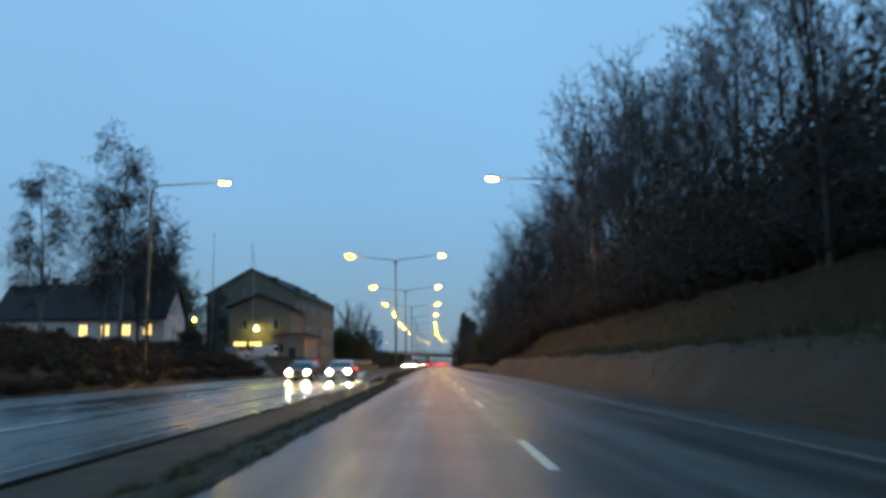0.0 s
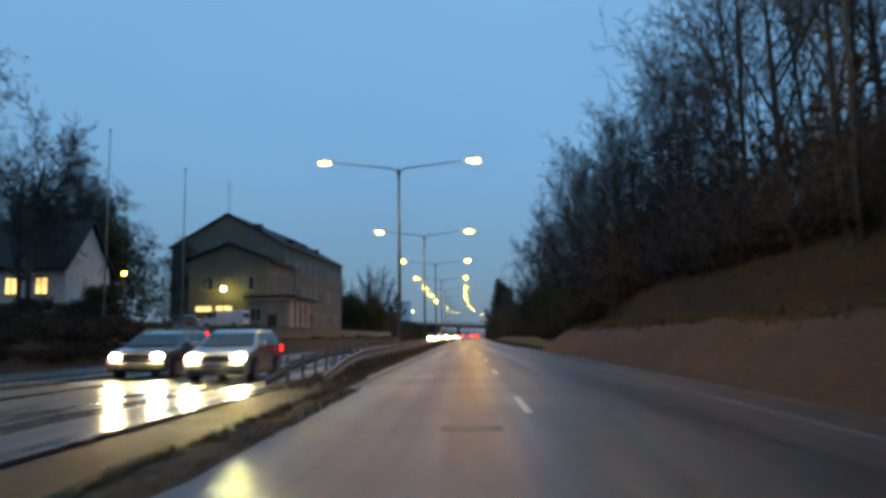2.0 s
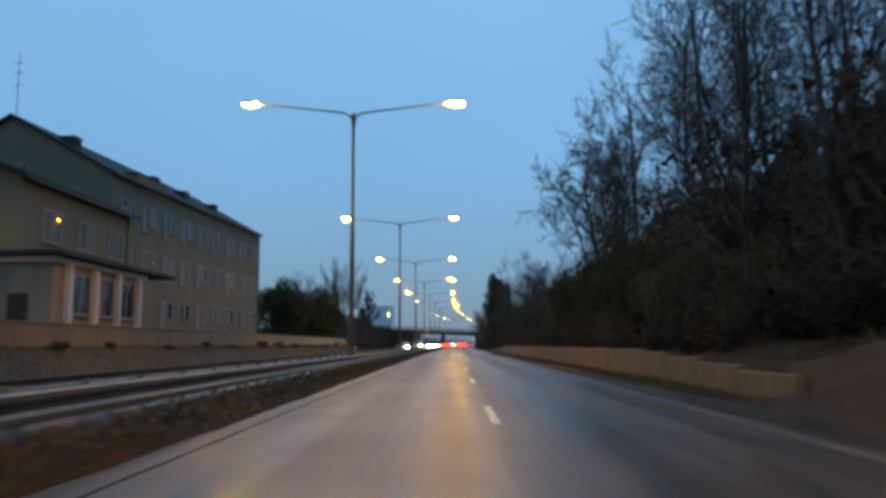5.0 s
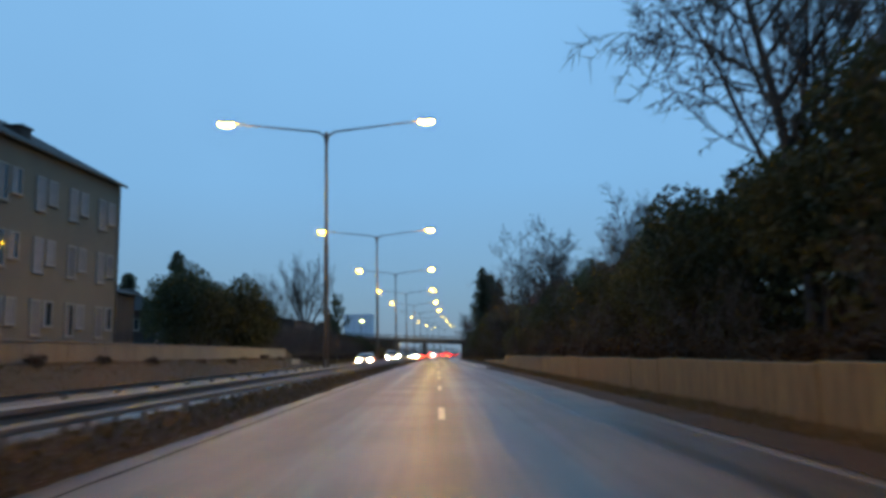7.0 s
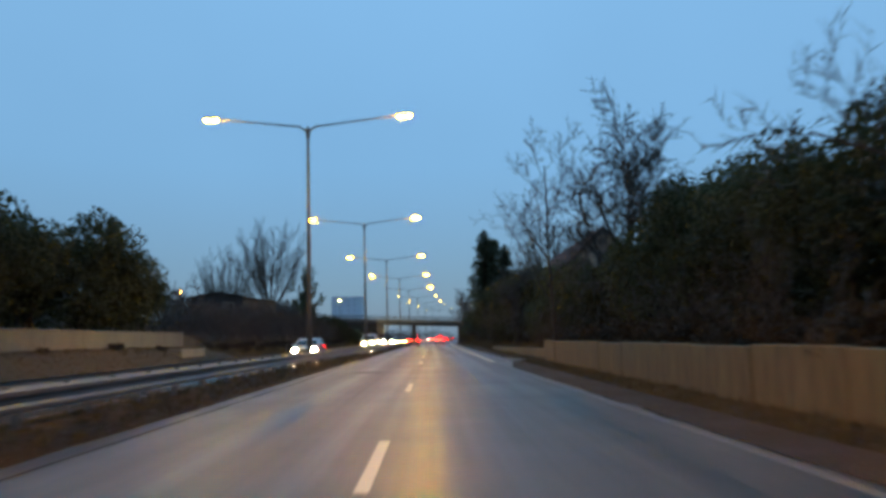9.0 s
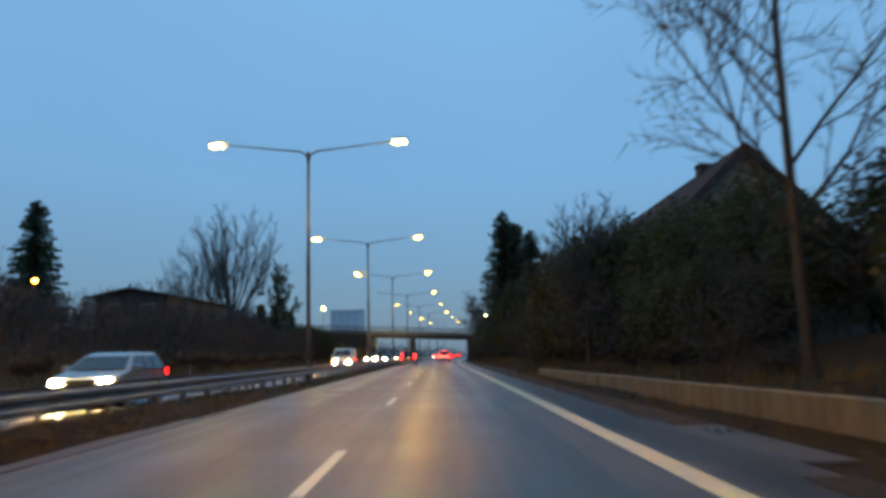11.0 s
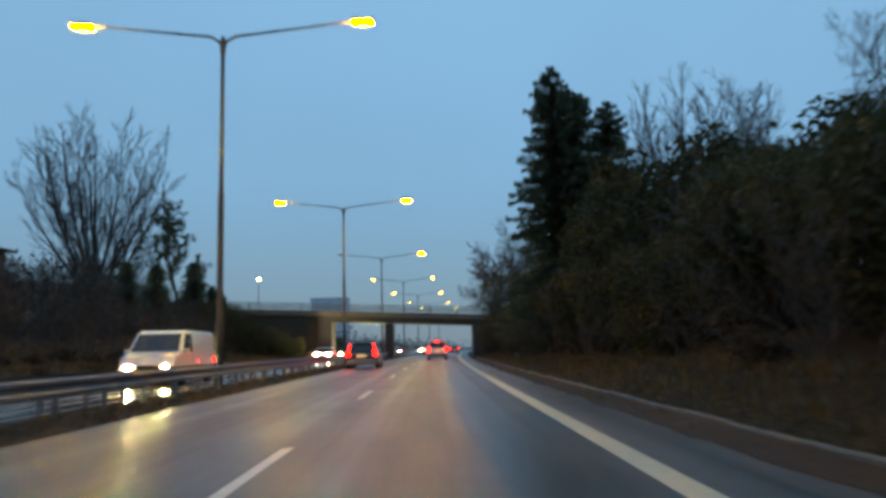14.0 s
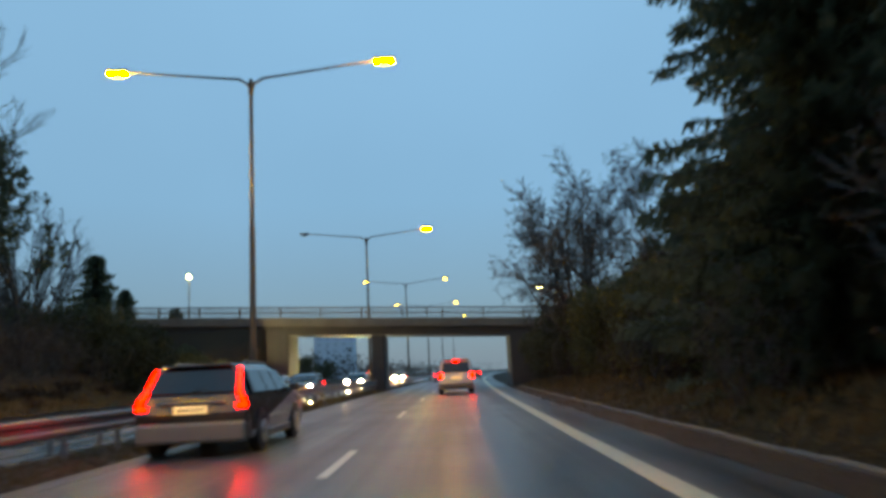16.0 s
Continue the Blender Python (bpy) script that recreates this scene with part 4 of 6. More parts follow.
def long_shed():
    """Long dark timber building with a very low roof behind the thicket."""
    h = thing("timber_building", (-26.6, 257.0, 4.0), "long dark timber building with a low-pitched roof behind the thicket", "building", turn=-3)
    part("wall", gable_body(bmesh.new(), -7.6, 0, 0, 19, -1.5, 3.9, 4.6), TIMBER, h)
    part("roof", gable_roof(-7.6, 0, 0, 19, 3.9, 4.6, 0.5, 0.2), ROOF_DARK, h)
    win = window_set(h, 1.6, 1.5, True, blind=0.3)
    win.matrix_basis = pose(-2.0, -0.03, 2.4)
    win = window_set(h, 1.6, 1.5, True)
    win.matrix_basis = pose(-5.6, -0.03, 2.4)
    for y in (1.2, 6.5):
        part("vent", tube(bmesh.new(), [(-4.5, y, 4.5), (-4.5, y, 5.3)], 0.12, 8), STEEL_DARK, h)


def far_blocks():
    for x, y, w, hgt, lab in ((-53, 640, 19, 29, "pale blue-grey tower block far beyond the bridge, haze in its colour"), (-170, 700, 30, 20, "distant grey block of flats beyond the bridge")):
        h = thing("distant_block", (x, y, -1), lab, "building")
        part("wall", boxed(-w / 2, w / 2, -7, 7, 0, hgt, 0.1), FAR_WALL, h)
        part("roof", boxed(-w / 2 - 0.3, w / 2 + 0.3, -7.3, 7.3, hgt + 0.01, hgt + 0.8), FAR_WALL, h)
        n = int(w // 4)
        first = None
        for r in range(int(hgt // 3.2)):
            for k in range(n):
                m = pose(-w / 2 + 2.6 + 4 * k, -7.04, 1.8 + 3.2 * r)
                if first is None:
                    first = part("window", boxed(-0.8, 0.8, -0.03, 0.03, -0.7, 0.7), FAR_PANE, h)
                    first.matrix_basis = m
                else:
                    shared("window", first, h, m)


# distance haze is put into these pale blue wall and pane colours
FAR_PANE = plain("haze_paled_window_glass", (0.36, 0.44, 0.52), 0.4)
FAR_WALL = material("haze_tinted_far_render", (0.46, 0.54, 0.62), (0.52, 0.60, 0.68), 0.1, (0.8, 0.9), 0, 5)


def marker_post(x, y):
    p = thing("marker_post", (x, y, land(x, y)), "white roadside marker post with a dark band", "marker post")
    part("post", boxed(-0.05, 0.05, -0.03, 0.03, -0.2, 0.95, 0.015), FRAME_WHITE, p)
    part("band", boxed(-0.052, 0.052, -0.032, 0.032, 0.68, 0.82), BLACK, p)


def flagpole(x, y, top):
    g = land(x, y)
    f = thing("flagpole", (x, y, g), "slim pale flagpole standing in the yard", "flagpole", "yard flagpoles")
    part("pole", tube(bmesh.new(), [(0, 0, -0.2), (0, 0, top - g)], [0.07, 0.03], 8), FRAME_WHITE, f, smooth=True)
    bm = bmesh.new()
    bmesh.ops.create_uvsphere(bm, u_segments=8, v_segments=6, radius=0.09, matrix=Matrix.Translation((0, 0, top - g)))
    part("knob", bm, SILVER_TRIM, f)


build_masts()
build_rail(-4.62, 52, 640, 1, "galvanised steel guard rail along the near side of the median")
build_rail(-6.05, 52, 640, -1, "galvanised steel guard rail along the far side of the median")
build_walls()
build_bridge()
bridge_ramps()
tall_building()
annex_building()
white_house()
hip_house(-41, 208, "dark_house", "dark house with a hipped roof behind the evergreen trees", 14, 9, 3.6, 6.6, 10, TIMBER, ROOF_DARK)
hip_house(-27.5, 176.0, "outbuilding", "small dark outbuilding beside the tall block", 4, 5, 4.5, 5.2, 0, TIMBER, ROOF_DARK)
hip_house(-62, 262, "dark_house", "low dark house with a hipped roof behind bare trees", 16, 9, 3.4, 6.5, 0, TIMBER, ROOF_DARK)
gable_house()
red_roof_house()
garden_shed()
long_shed()
far_blocks()
for x, y, top in ((-24.9, 82.7, 15.4), (-22.0, 89.0, 14.0)):
    flagpole(x, y, top)
for x, y in ((-14.8, 228), (-14.8, 278)):
    marker_post(x, y)
small_lamp(-33.8, 105.4, 7.6, SODIUM_SMALL, "small orange lamp on a post in the yard", 0.2)
small_lamp(-28.6, 119.6, 6.9, MERCURY, "bright greenish-yellow yard lamp on a post", 0.2)
small_lamp(-20.9, 327.0, 10.6, MERCURY, "lit lamp post on the side road by the bridge", 0.12)
small_lamp(10.8, 332.0, 8.6, MERCURY, "lit lamp post behind the bridge abutment", 0.12)
small_lamp(-27.8, 233.3, 7.2, SODIUM_SMALL, "small orange lamp on a post behind the thicket", 0.16)


# ------------------------------------------------------------------ trees and shrubs
class Wood:
    """Collects tapered branch prisms as plain vertex and face lists."""

    def __init__(self):
        self.v, self.f = [], []

    def limb(self, pts, radii, sides):
        base = None
        for i, p in enumerate(pts):
            d = (pts[min(i + 1, len(pts) - 1)] - pts[max(i - 1, 0)])
            d = d.normalized() if d.length > 1e-6 else Vector((0, 0, 1))
            s = Vector((1, 0, 0)) if abs(d.x) < 0.8 else Vector((0, 1, 0))
            s = (s - d * s.dot(d)).normalized()
            u = d.cross(s)
            start = len(self.v)
            for k in range(sides):
                a = 2 * math.pi * k / sides
                self.v.append(p + (s * math.cos(a) + u * math.sin(a)) * radii[i])
            if base is not None:
                for k in range(sides):
                    self.f.append((base + k, base + (k + 1) % sides, start + (k + 1) % sides, start + k))
            base = start

    def twig(self, a, b, r):
        d = (b - a).normalized()
        s = d.orthogonal().normalized() * r
        n = len(self.v)
        self.v += [a + s, a - s * 0.5 + d.cross(s) * 0.87, a - s * 0.5 - d.cross(s) * 0.87, b]
        self.f += [(n, n + 1, n + 3), (n + 1, n + 2, n + 3), (n + 2, n, n + 3)]


def sway(rnd, amount):
    return Vector((rnd.uniform(-1, 1), rnd.uniform(-1, 1), rnd.uniform(-1, 1))) * amount


def grow(rnd, trunk, crown, start, way, length, radius, level, spec):
    """One branch with its children."""
    seg = 5 if level == 0 else (4 if level == 1 else (2 if spec["height"] < 6 else 3))
    pts, p, d = [start], start.copy(), way.normalized()
    for k in range(seg):
        d = (d + sway(rnd, spec["bend"] * (0.4 if level == 0 else 1)) + Vector((0, 0, spec["up"][min(level, 3)]))).normalized()
        p = p + d * (length / seg)
        pts.append(p.copy())
    last = level >= spec["levels"]
    target = trunk if level < 2 else crown
    if last:
        target.twig(pts[0], pts[-1], radius * 1.15)
        return
    end = 0.25 if level == 0 else 0.35
    target.limb(pts, [radius * (1 - (1 - end) * k / seg) for k in range(seg + 1)], 7 if level == 0 else (5 if level == 1 else 3))
    count = spec["count"][min(level, len(spec["count"]) - 1)]
    first = spec["bare"] if level == 0 else 0.15
    for k in range(count):
        u = first + (1 - first) * (k + rnd.random() * 0.8) / count
        i = min(int(u * seg), seg - 1)
        q = pts[i].lerp(pts[i + 1], u * seg - i)
        axis = (pts[i + 1] - pts[i]).normalized()
        side = axis.orthogonal().normalized()
        side.rotate(Matrix.Rotation(rnd.uniform(0, 2 * math.pi), 3, axis))
        open_angle = radians(rnd.uniform(*spec["angle"]))
        out = axis * math.cos(open_angle) + side * math.sin(open_angle)
        scale = spec["ratio"][min(level, len(spec["ratio"]) - 1)] * rnd.uniform(0.7, 1.15)
        if level == 0:
            scale *= spec["shape"](u)
        grow(rnd, trunk, crown, q, out, length * scale, max(radius * (1 - 0.75 * u) * 0.55, spec["fine"]), level + 1, spec)


SPECS = {}
SPECS["woodland_tree"] = dict(height=15.5, radius=0.165, levels=4, count=(15, 7, 5, 5), bare=0.22, angle=(25, 55), ratio=(0.38, 0.5, 0.5, 0.55), bend=0.16, up=(0.05, 0.14, 0.08, 0.02), fine=0.014, shape=lambda u: 1.15 - 0.55 * u)
SPECS["spreading_tree"] = dict(height=11.5, radius=0.26, levels=4, count=(15, 9, 7, 6), bare=0.20, angle=(30, 62), ratio=(0.58, 0.48, 0.46, 0.5), bend=0.2, up=(0.03, 0.12, 0.06, 0.02), fine=0.020, shape=lambda u: 1.15 - 0.6 * u)
SPECS["fan_tree"] = dict(height=20.0, radius=0.34, levels=4, count=(0, 0, 7, 6), bare=0.14, angle=(14, 36), ratio=(1.0, 0.4, 0.40, 0.55), bend=0.10, up=(0.0, 0.05, 0.05, 0.02), fine=0.016, shape=lambda u: 1.0)
SPECS["pine_tree"] = dict(height=11.5, radius=0.24, levels=4, count=(9, 5, 6, 6), bare=0.34, angle=(35, 74), ratio=(0.5, 0.42, 0.32, 0.4), bend=0.22, up=(0.0, 0.16, 0.14, 0.05), fine=0.018, shape=lambda u: 1.2 - 0.55 * u)
SPECS["birch_tree"] = dict(height=15.0, radius=0.17, levels=4, count=(18, 7, 6, 4), bare=0.2, angle=(30, 60), ratio=(0.34, 0.5, 0.6, 0.8), bend=0.14, up=(0.06, 0.08, -0.12, -0.35), fine=0.013, shape=lambda u: 1.1 - 0.6 * u)
SPECS["thicket"] = dict(height=4.2, radius=0.05, levels=3, count=(6, 3, 5), bare=0.08, angle=(15, 50), ratio=(0.6, 0.55, 0.6), bend=0.2, up=(0.05, 0.06, 0.04, 0.0), fine=0.015, shape=lambda u: 1.1 - 0.5 * u)
SPECS["shrub"] = dict(height=4.2, radius=0.045, levels=3, count=(8, 4, 5), bare=0.08, angle=(15, 50), ratio=(0.55, 0.5, 0.5), bend=0.2, up=(0.05, 0.06, 0.04, 0.0), fine=0.011, shape=lambda u: 1.1 - 0.5 * u)


def tree_model(kind, seed, label, category="tree", group="", bark=None, stems=1, leaves=0, leaf_mat=None, twig_mat=None, leaf_size=(0.05, 0.10)):
    """One model, set down at its first place later."""
    rnd = random.Random(seed)
    spec = SPECS[kind]
    trunk, crown = Wood(), Wood()
    for s in range(stems):
        a = 2 * math.pi * s / stems + rnd.random()
        start = Vector((math.cos(a), math.sin(a), 0)) * (0.0 if stems == 1 else rnd.uniform(0.15, 1.3)) + Vector((0, 0, -0.3))
        lean = Vector((math.cos(a), math.sin(a), 0)) * (0.03 if stems == 1 else rnd.uniform(0.1, 0.55)) + Vector((0, 0, 1))
        grow(rnd, trunk, crown, start, lean, spec["height"] * rnd.uniform(0.75, 1.05) if stems > 1 else spec["height"], spec["radius"], 0, spec)
    tree = thing(kind, (0, 0, 0), label, category, group)
    mesh_part("trunk", trunk.v, trunk.f, bark or BARK, tree, smooth=True)
    mesh_part("crown", crown.v, crown.f, twig_mat or TWIG, tree)
    if leaves:
        v, f = [], []
        tips = [crown.v[face[2]] for face in crown.f if len(face) == 3]
        for k in range(leaves):
            c = rnd.choice(tips) + sway(rnd, 0.13)
            leaf(v, f, rnd, c, rnd.uniform(*leaf_size))
        mesh_part("leaves", v, f, leaf_mat, tree, "sparse withered leaves")
    return tree


def fan_model(seed, label, group, limbs=17):
    """Old tree whose long limbs fan up from a short trunk into a rounded open crown."""
    rnd = random.Random(seed)
    spec = SPECS["fan_tree"]
    trunk, crown = Wood(), Wood()
    trunk.limb([Vector((0, 0, -0.4)), Vector((0.05, 0, 1.6)), Vector((0, 0.08, 4.6))], [0.55, 0.42, 0.34], 9)
    for k in range(limbs):
        lean = radians(64) * math.sqrt((k + 0.5) / limbs)
        a = k * 2.4 + rnd.uniform(-0.4, 0.4)
        flat = Vector((math.cos(a), math.sin(a), 0))
        foot = Vector((0, 0, 4.5 - 2.6 * (k + rnd.random()) / limbs)) + flat * 0.15
        tip = Vector((0, 0, 8.2)) + (flat * math.sin(lean) * 9.6 + Vector((0, 0, math.cos(lean) * 11.8))) * rnd.uniform(0.88, 1.0)
        mid = foot.lerp(tip, 0.5) + flat * 0.10 * (tip - foot).length + sway(rnd, 0.35)
        pts = [foot * (1 - u) ** 2 + mid * (2 * u * (1 - u)) + tip * u ** 2 + sway(rnd, 0.10) for u in (0, 0.17, 0.34, 0.5, 0.67, 0.84, 1.0)]
        radii = [0.165 * (1 - 0.84 * u) * rnd.uniform(0.85, 1.1) for u in (0, 0.17, 0.34, 0.5, 0.67, 0.84, 1.0)]
        trunk.limb(pts, radii, 6)
        length = (tip - foot).length
        for b in range(13):
            u = 0.24 + 0.75 * (b + rnd.random() * 0.8) / 13
            i = min(int(u * 6), 5)
            axis = (pts[i + 1] - pts[i]).normalized()
            side = axis.orthogonal().normalized()
            side.rotate(Matrix.Rotation(rnd.uniform(0, 2 * math.pi), 3, axis))
            spread = radians(rnd.uniform(16, 36))
            grow(rnd, trunk, crown, pts[i].lerp(pts[i + 1], u * 6 - i), axis * math.cos(spread) + side * math.sin(spread), length * rnd.uniform(0.2, 0.36) * (1.15 - 0.6 * u), 0.055 * (1.1 - 0.6 * u), 2, spec)
    tree = thing("fan_tree", (0, 0, 0), label, "tree", group)
    mesh_part("trunk", trunk.v, trunk.f, BARK, tree, smooth=True)
    mesh_part("crown", crown.v, crown.f, TWIG, tree)
    return tree


def leaf(v, f, rnd, c, size):
    a, b = sway(rnd, 1).normalized(), sway(rnd, 1).normalized()
    n = len(v)
    v += [c - a * size, c + b * size * 0.6, c + a * size, c - b * size * 0.6]
    f.append((n, n + 1, n + 2, n + 3))


def clump_model(name, seed, label, category, size, count, leaf_size, mat, group="", stems=5, lumps=9):
    """A dense evergreen or leafy shrub: short stems and a lumpy cloud of single leaves."""
    rnd = random.Random(seed)
    sx, sy, sz = size
    shrub = thing(name, (0, 0, 0), label, category, group)
    wood = Wood()
    centres = []
    for k in range(lumps):
        a, r = rnd.uniform(0, 2 * math.pi), rnd.uniform(0.15, 0.68)
        centres.append((Vector((math.cos(a) * sx * r, math.sin(a) * sy * r, sz * rnd.uniform(0.28, 0.82))), rnd.uniform(0.28, 0.46)))
    centres.append((Vector((0, 0, sz * 0.45)), 0.6))
    for k in range(stems):
        a = rnd.uniform(0, 2 * math.pi)
        c = rnd.choice(centres)[0]
        wood.limb([Vector((math.cos(a) * 0.3, math.sin(a) * 0.3, -0.3)), Vector((c.x * 0.4, c.y * 0.4, c.z * 0.5)), c], [0.09, 0.06, 0.02], 5)
    mesh_part("trunk", wood.v, wood.f, BARK, shrub, smooth=True)
    v, f = [], []
    for k in range(count):
        c, r = rnd.choice(centres)
        d = sway(rnd, 1)
        while d.length > 1 or d.length < 0.05:
            d = sway(rnd, 1)
        d = d.normalized() * (rnd.random() ** 0.35)
        p = c + Vector((d.x * sx * r, d.y * sy * r, d.z * sz * r * 0.75))
        if p.z < 0.05:
            p.z = rnd.uniform(0.05, 0.5)
        leaf(v, f, rnd, p, leaf_size * rnd.uniform(0.6, 1.4))
    mesh_part("crown", v, f, mat, shrub)
    return shrub


def spruce_model(seed, height, spread, label, density=1.0):
    rnd = random.Random(seed)
    tree = thing("spruce_tree", (0, 0, 0), label, "tree", "conifers")
    wood = Wood()
    wood.limb([Vector((0, 0, -0.3)), Vector((0.05, 0, height * 0.5)), Vector((0, 0.05, height))], [0.24, 0.15, 0.02], 7)
    v, f = [], []
    z = height * 0.04
    while z < height:
        u = z / height
        reach = spread * (1 - u) ** 0.55 * rnd.uniform(0.66, 1.10) + 0.15
        for k in range(int(4 * density) + 1):
            a = rnd.uniform(0, 2 * math.pi)
            r = reach * rnd.uniform(0.55, 1.08)
            d = Vector((math.cos(a), math.sin(a), 0))
            droop = rnd.uniform(-0.5, 0.06) if u < 0.75 else rnd.uniform(-0.1, 0.3)
            root = Vector((0, 0, z))
            tip = root + d * r + Vector((0, 0, droop * r))
            middle = root.lerp(tip, 0.55) + Vector((0, 0, -0.07 * r))
            wood.limb([root, middle, tip], [0.035, 0.02, 0.008], 3)
            side = d.cross(Vector((0, 0, 1)))
            n = max(4, int(r * 13 * density))
            for j in range(n):
                t = 1 - ((j + rnd.random()) / n) ** 1.3
                c = (root.lerp(middle, t / 0.55) if t < 0.55 else middle.lerp(tip, (t - 0.55) / 0.45))
                w = (0.08 + 0.30 * (1 - t)) * min(1.0, r / 1.6)
                for s in (-1, 1):
                    e = c + side * s * w * rnd.uniform(0.3, 1.25) + d * rnd.uniform(0.0, 0.22) + Vector((0, 0, -rnd.uniform(-0.14, 0.36)))
                    k2 = rnd.uniform(0.02, 0.05)
                    q = len(v)
                    v.extend([c + d * k2, c - d * k2, e - d * k2 * 0.6, e + d * k2 * 0.9])
                    f.append((q, q + 1, q + 2, q + 3))
        z += rnd.uniform(0.10, 0.17) * height / 15
    mesh_part("trunk", wood.v, wood.f, BARK, tree, smooth=True)
    mesh_part("crown", v, f, NEEDLE, tree)
    return tree


def place_all(models, spots, seed, size=(0.8, 1.15), tall=(0.9, 1.15)):
    rnd = random.Random(seed)
    used = set()
    for k, (x, y, s) in enumerate(spots):
        model = models[k % len(models)]
        m = pose(x, y, land(x, y) - 0.15, 0, 0, rnd.uniform(0, 360))
        q = s * rnd.uniform(*size)
        m = m @ Matrix.Diagonal((q, q, q * rnd.uniform(*tall), 1))
        if model.name not in used:
            used.add(model.name)
            model.matrix_basis = m
        else:
            own = model.matrix_basis.to_scale()
            copy_thing(model, m @ Matrix.Diagonal((1 / own.x, 1 / own.y, 1 / own.z, 1)))


def joined(name, models, spots, seed, label, size=(0.9, 1.1)):
    """Far or hidden growth, joined into one object a material."""
    r = random.Random(seed)
    stock = []
    for model in models:
        parts = []
        for child in model.children:
            me = child.data
            co = np.empty(len(me.vertices) * 3)
            me.vertices.foreach_get("co", co)
            parts.append((co.reshape(-1, 3), [tuple(p.vertices) for p in me.polygons], me.materials[0]))
        stock.append(parts)
    sheets = {}
    for k, (x, y, s) in enumerate(spots):
        a, q = r.uniform(0, 2 * math.pi), s * r.uniform(*size)
        turn = np.array(((math.cos(a), -math.sin(a), 0), (math.sin(a), math.cos(a), 0), (0, 0, 1))) * q
        for co, polys, mat in stock[k % len(stock)]:
            v, f = sheets.setdefault(mat.name, ([], []))
            n = sum(len(c) for c in v)
            v.append(co @ turn.T + (x, y, land(x, y) - 0.15))
            f.extend(tuple(i + n for i in p) for p in polys)
    for mat_name, (v, f) in sheets.items():
        me = bpy.data.meshes.new(name)
        me.from_pydata(np.concatenate(v).tolist(), [], f)
        me.materials.append(bpy.data.materials[mat_name])
        tagged(new(name, me), label, "undergrowth", kind="stuff")


WOODLAND = "bare trees on the bank"
wood_models = [tree_model("woodland_tree", 11 + k, "tall bare woodland tree with fine dark twigs", group=WOODLAND) for k in range(4)]
oak_models = [tree_model("spreading_tree", 31 + k, "bare spreading tree with a rounded crown of fine twigs", group="bare spreading trees", leaves=350, leaf_mat=DEAD_LEAF) for k in range(2)]
pine_models = [tree_model("pine_tree", 53, "open-crowned pine with dark clumps of needles", leaves=9000, leaf_mat=NEEDLE, leaf_size=(0.06, 0.15))]
fan_models = [fan_model(44, "large bare tree with upright fanning limbs", "bare fanning trees")]
birch_models = [tree_model("birch_tree", 51 + k, "birch with drooping twigs and sparse withered leaves", group="birches", bark=BIRCH, leaves=15000, leaf_mat=DEAD_LEAF, leaf_size=(0.045, 0.09)) for k in range(2)]
shrub_models = [tree_model("shrub", 61 + k, "leafless many-stemmed thicket shrub", "shrub", "thicket shrubs", stems=5, leaves=550, leaf_mat=DEAD_LEAF) for k in range(3)]
thicket_models = [tree_model("thicket", 66 + k, "tangled leafless thicket deep in the wood", "shrub", "thicket shrubs", stems=5, leaves=320, leaf_mat=DEAD_LEAF, leaf_size=(0.08, 0.17)) for k in range(2)]
ever_models = [clump_model("evergreen_shrub", 71 + k, "dense dark evergreen shrub", "shrub", (2.6, 2.6, 4.2), 7600, 0.086, EVERGREEN, "evergreen shrubs") for k in range(3)]
brush_models = [clump_model("low_brush", 81 + k, "low tangled brown brush", "shrub", (1.8, 1.8, 1.6), 640, 0.128, DEAD_LEAF, "low brush") for k in range(2)]
spruce_models = [spruce_model(91, 18.8, 4.6, "tall dark spruce with drooping boughs", 1.6), spruce_model(92, 17.4, 4.8, "dark spruce beside a taller one", 1.6)]
small_spruce = [spruce_model(95, 8.0, 2.7, "small dark pointed spruce", 1.2)]

rnd = random.Random(3)


def rows_of(lines, spread=0.7):
    made = []
    for x, gap, y0, y1, s0, s1 in lines:
        y = y0
        while y < y1:
            made.append((x + rnd.uniform(-spread, spread), y, rnd.uniform(s0, s1)))
            y += gap * rnd.uniform(0.7, 1.3)
    return made


# wood on the right bank
WOOD_HEIGHT = [(-10, 0.66), (40, 0.68), (56, 0.92), (68, 0.92), (78, 0.80), (100, 0.82), (112, 0.95), (140, 0.95)]
bank_trees = rows_of(((11.4, 3.8, -4, 46, 0.95, 1.12), (11.4, 5.4, 46, 84, 0.95, 1.12), (10.6, 5.0, 84, 134, 0.85, 1.1), (15.0, 8.0, -6, 130, 1.0, 1.2), (21.0, 11, -2, 140, 1.1, 1.3)), 1.1)
place_all(wood_models, [(x, y, s * (line_through(WOOD_HEIGHT, y) if x < 13 else max(0.70, min(0.9, (y + 10) / 80)))) for x, y, s in bank_trees] + [(16.5, 262, 0.52), (19.5, 255.5, 0.6), (15.8, 268, 0.5), (8.0, 192.0, 0.74)], 4, (0.92, 1.06), (0.98, 1.12))
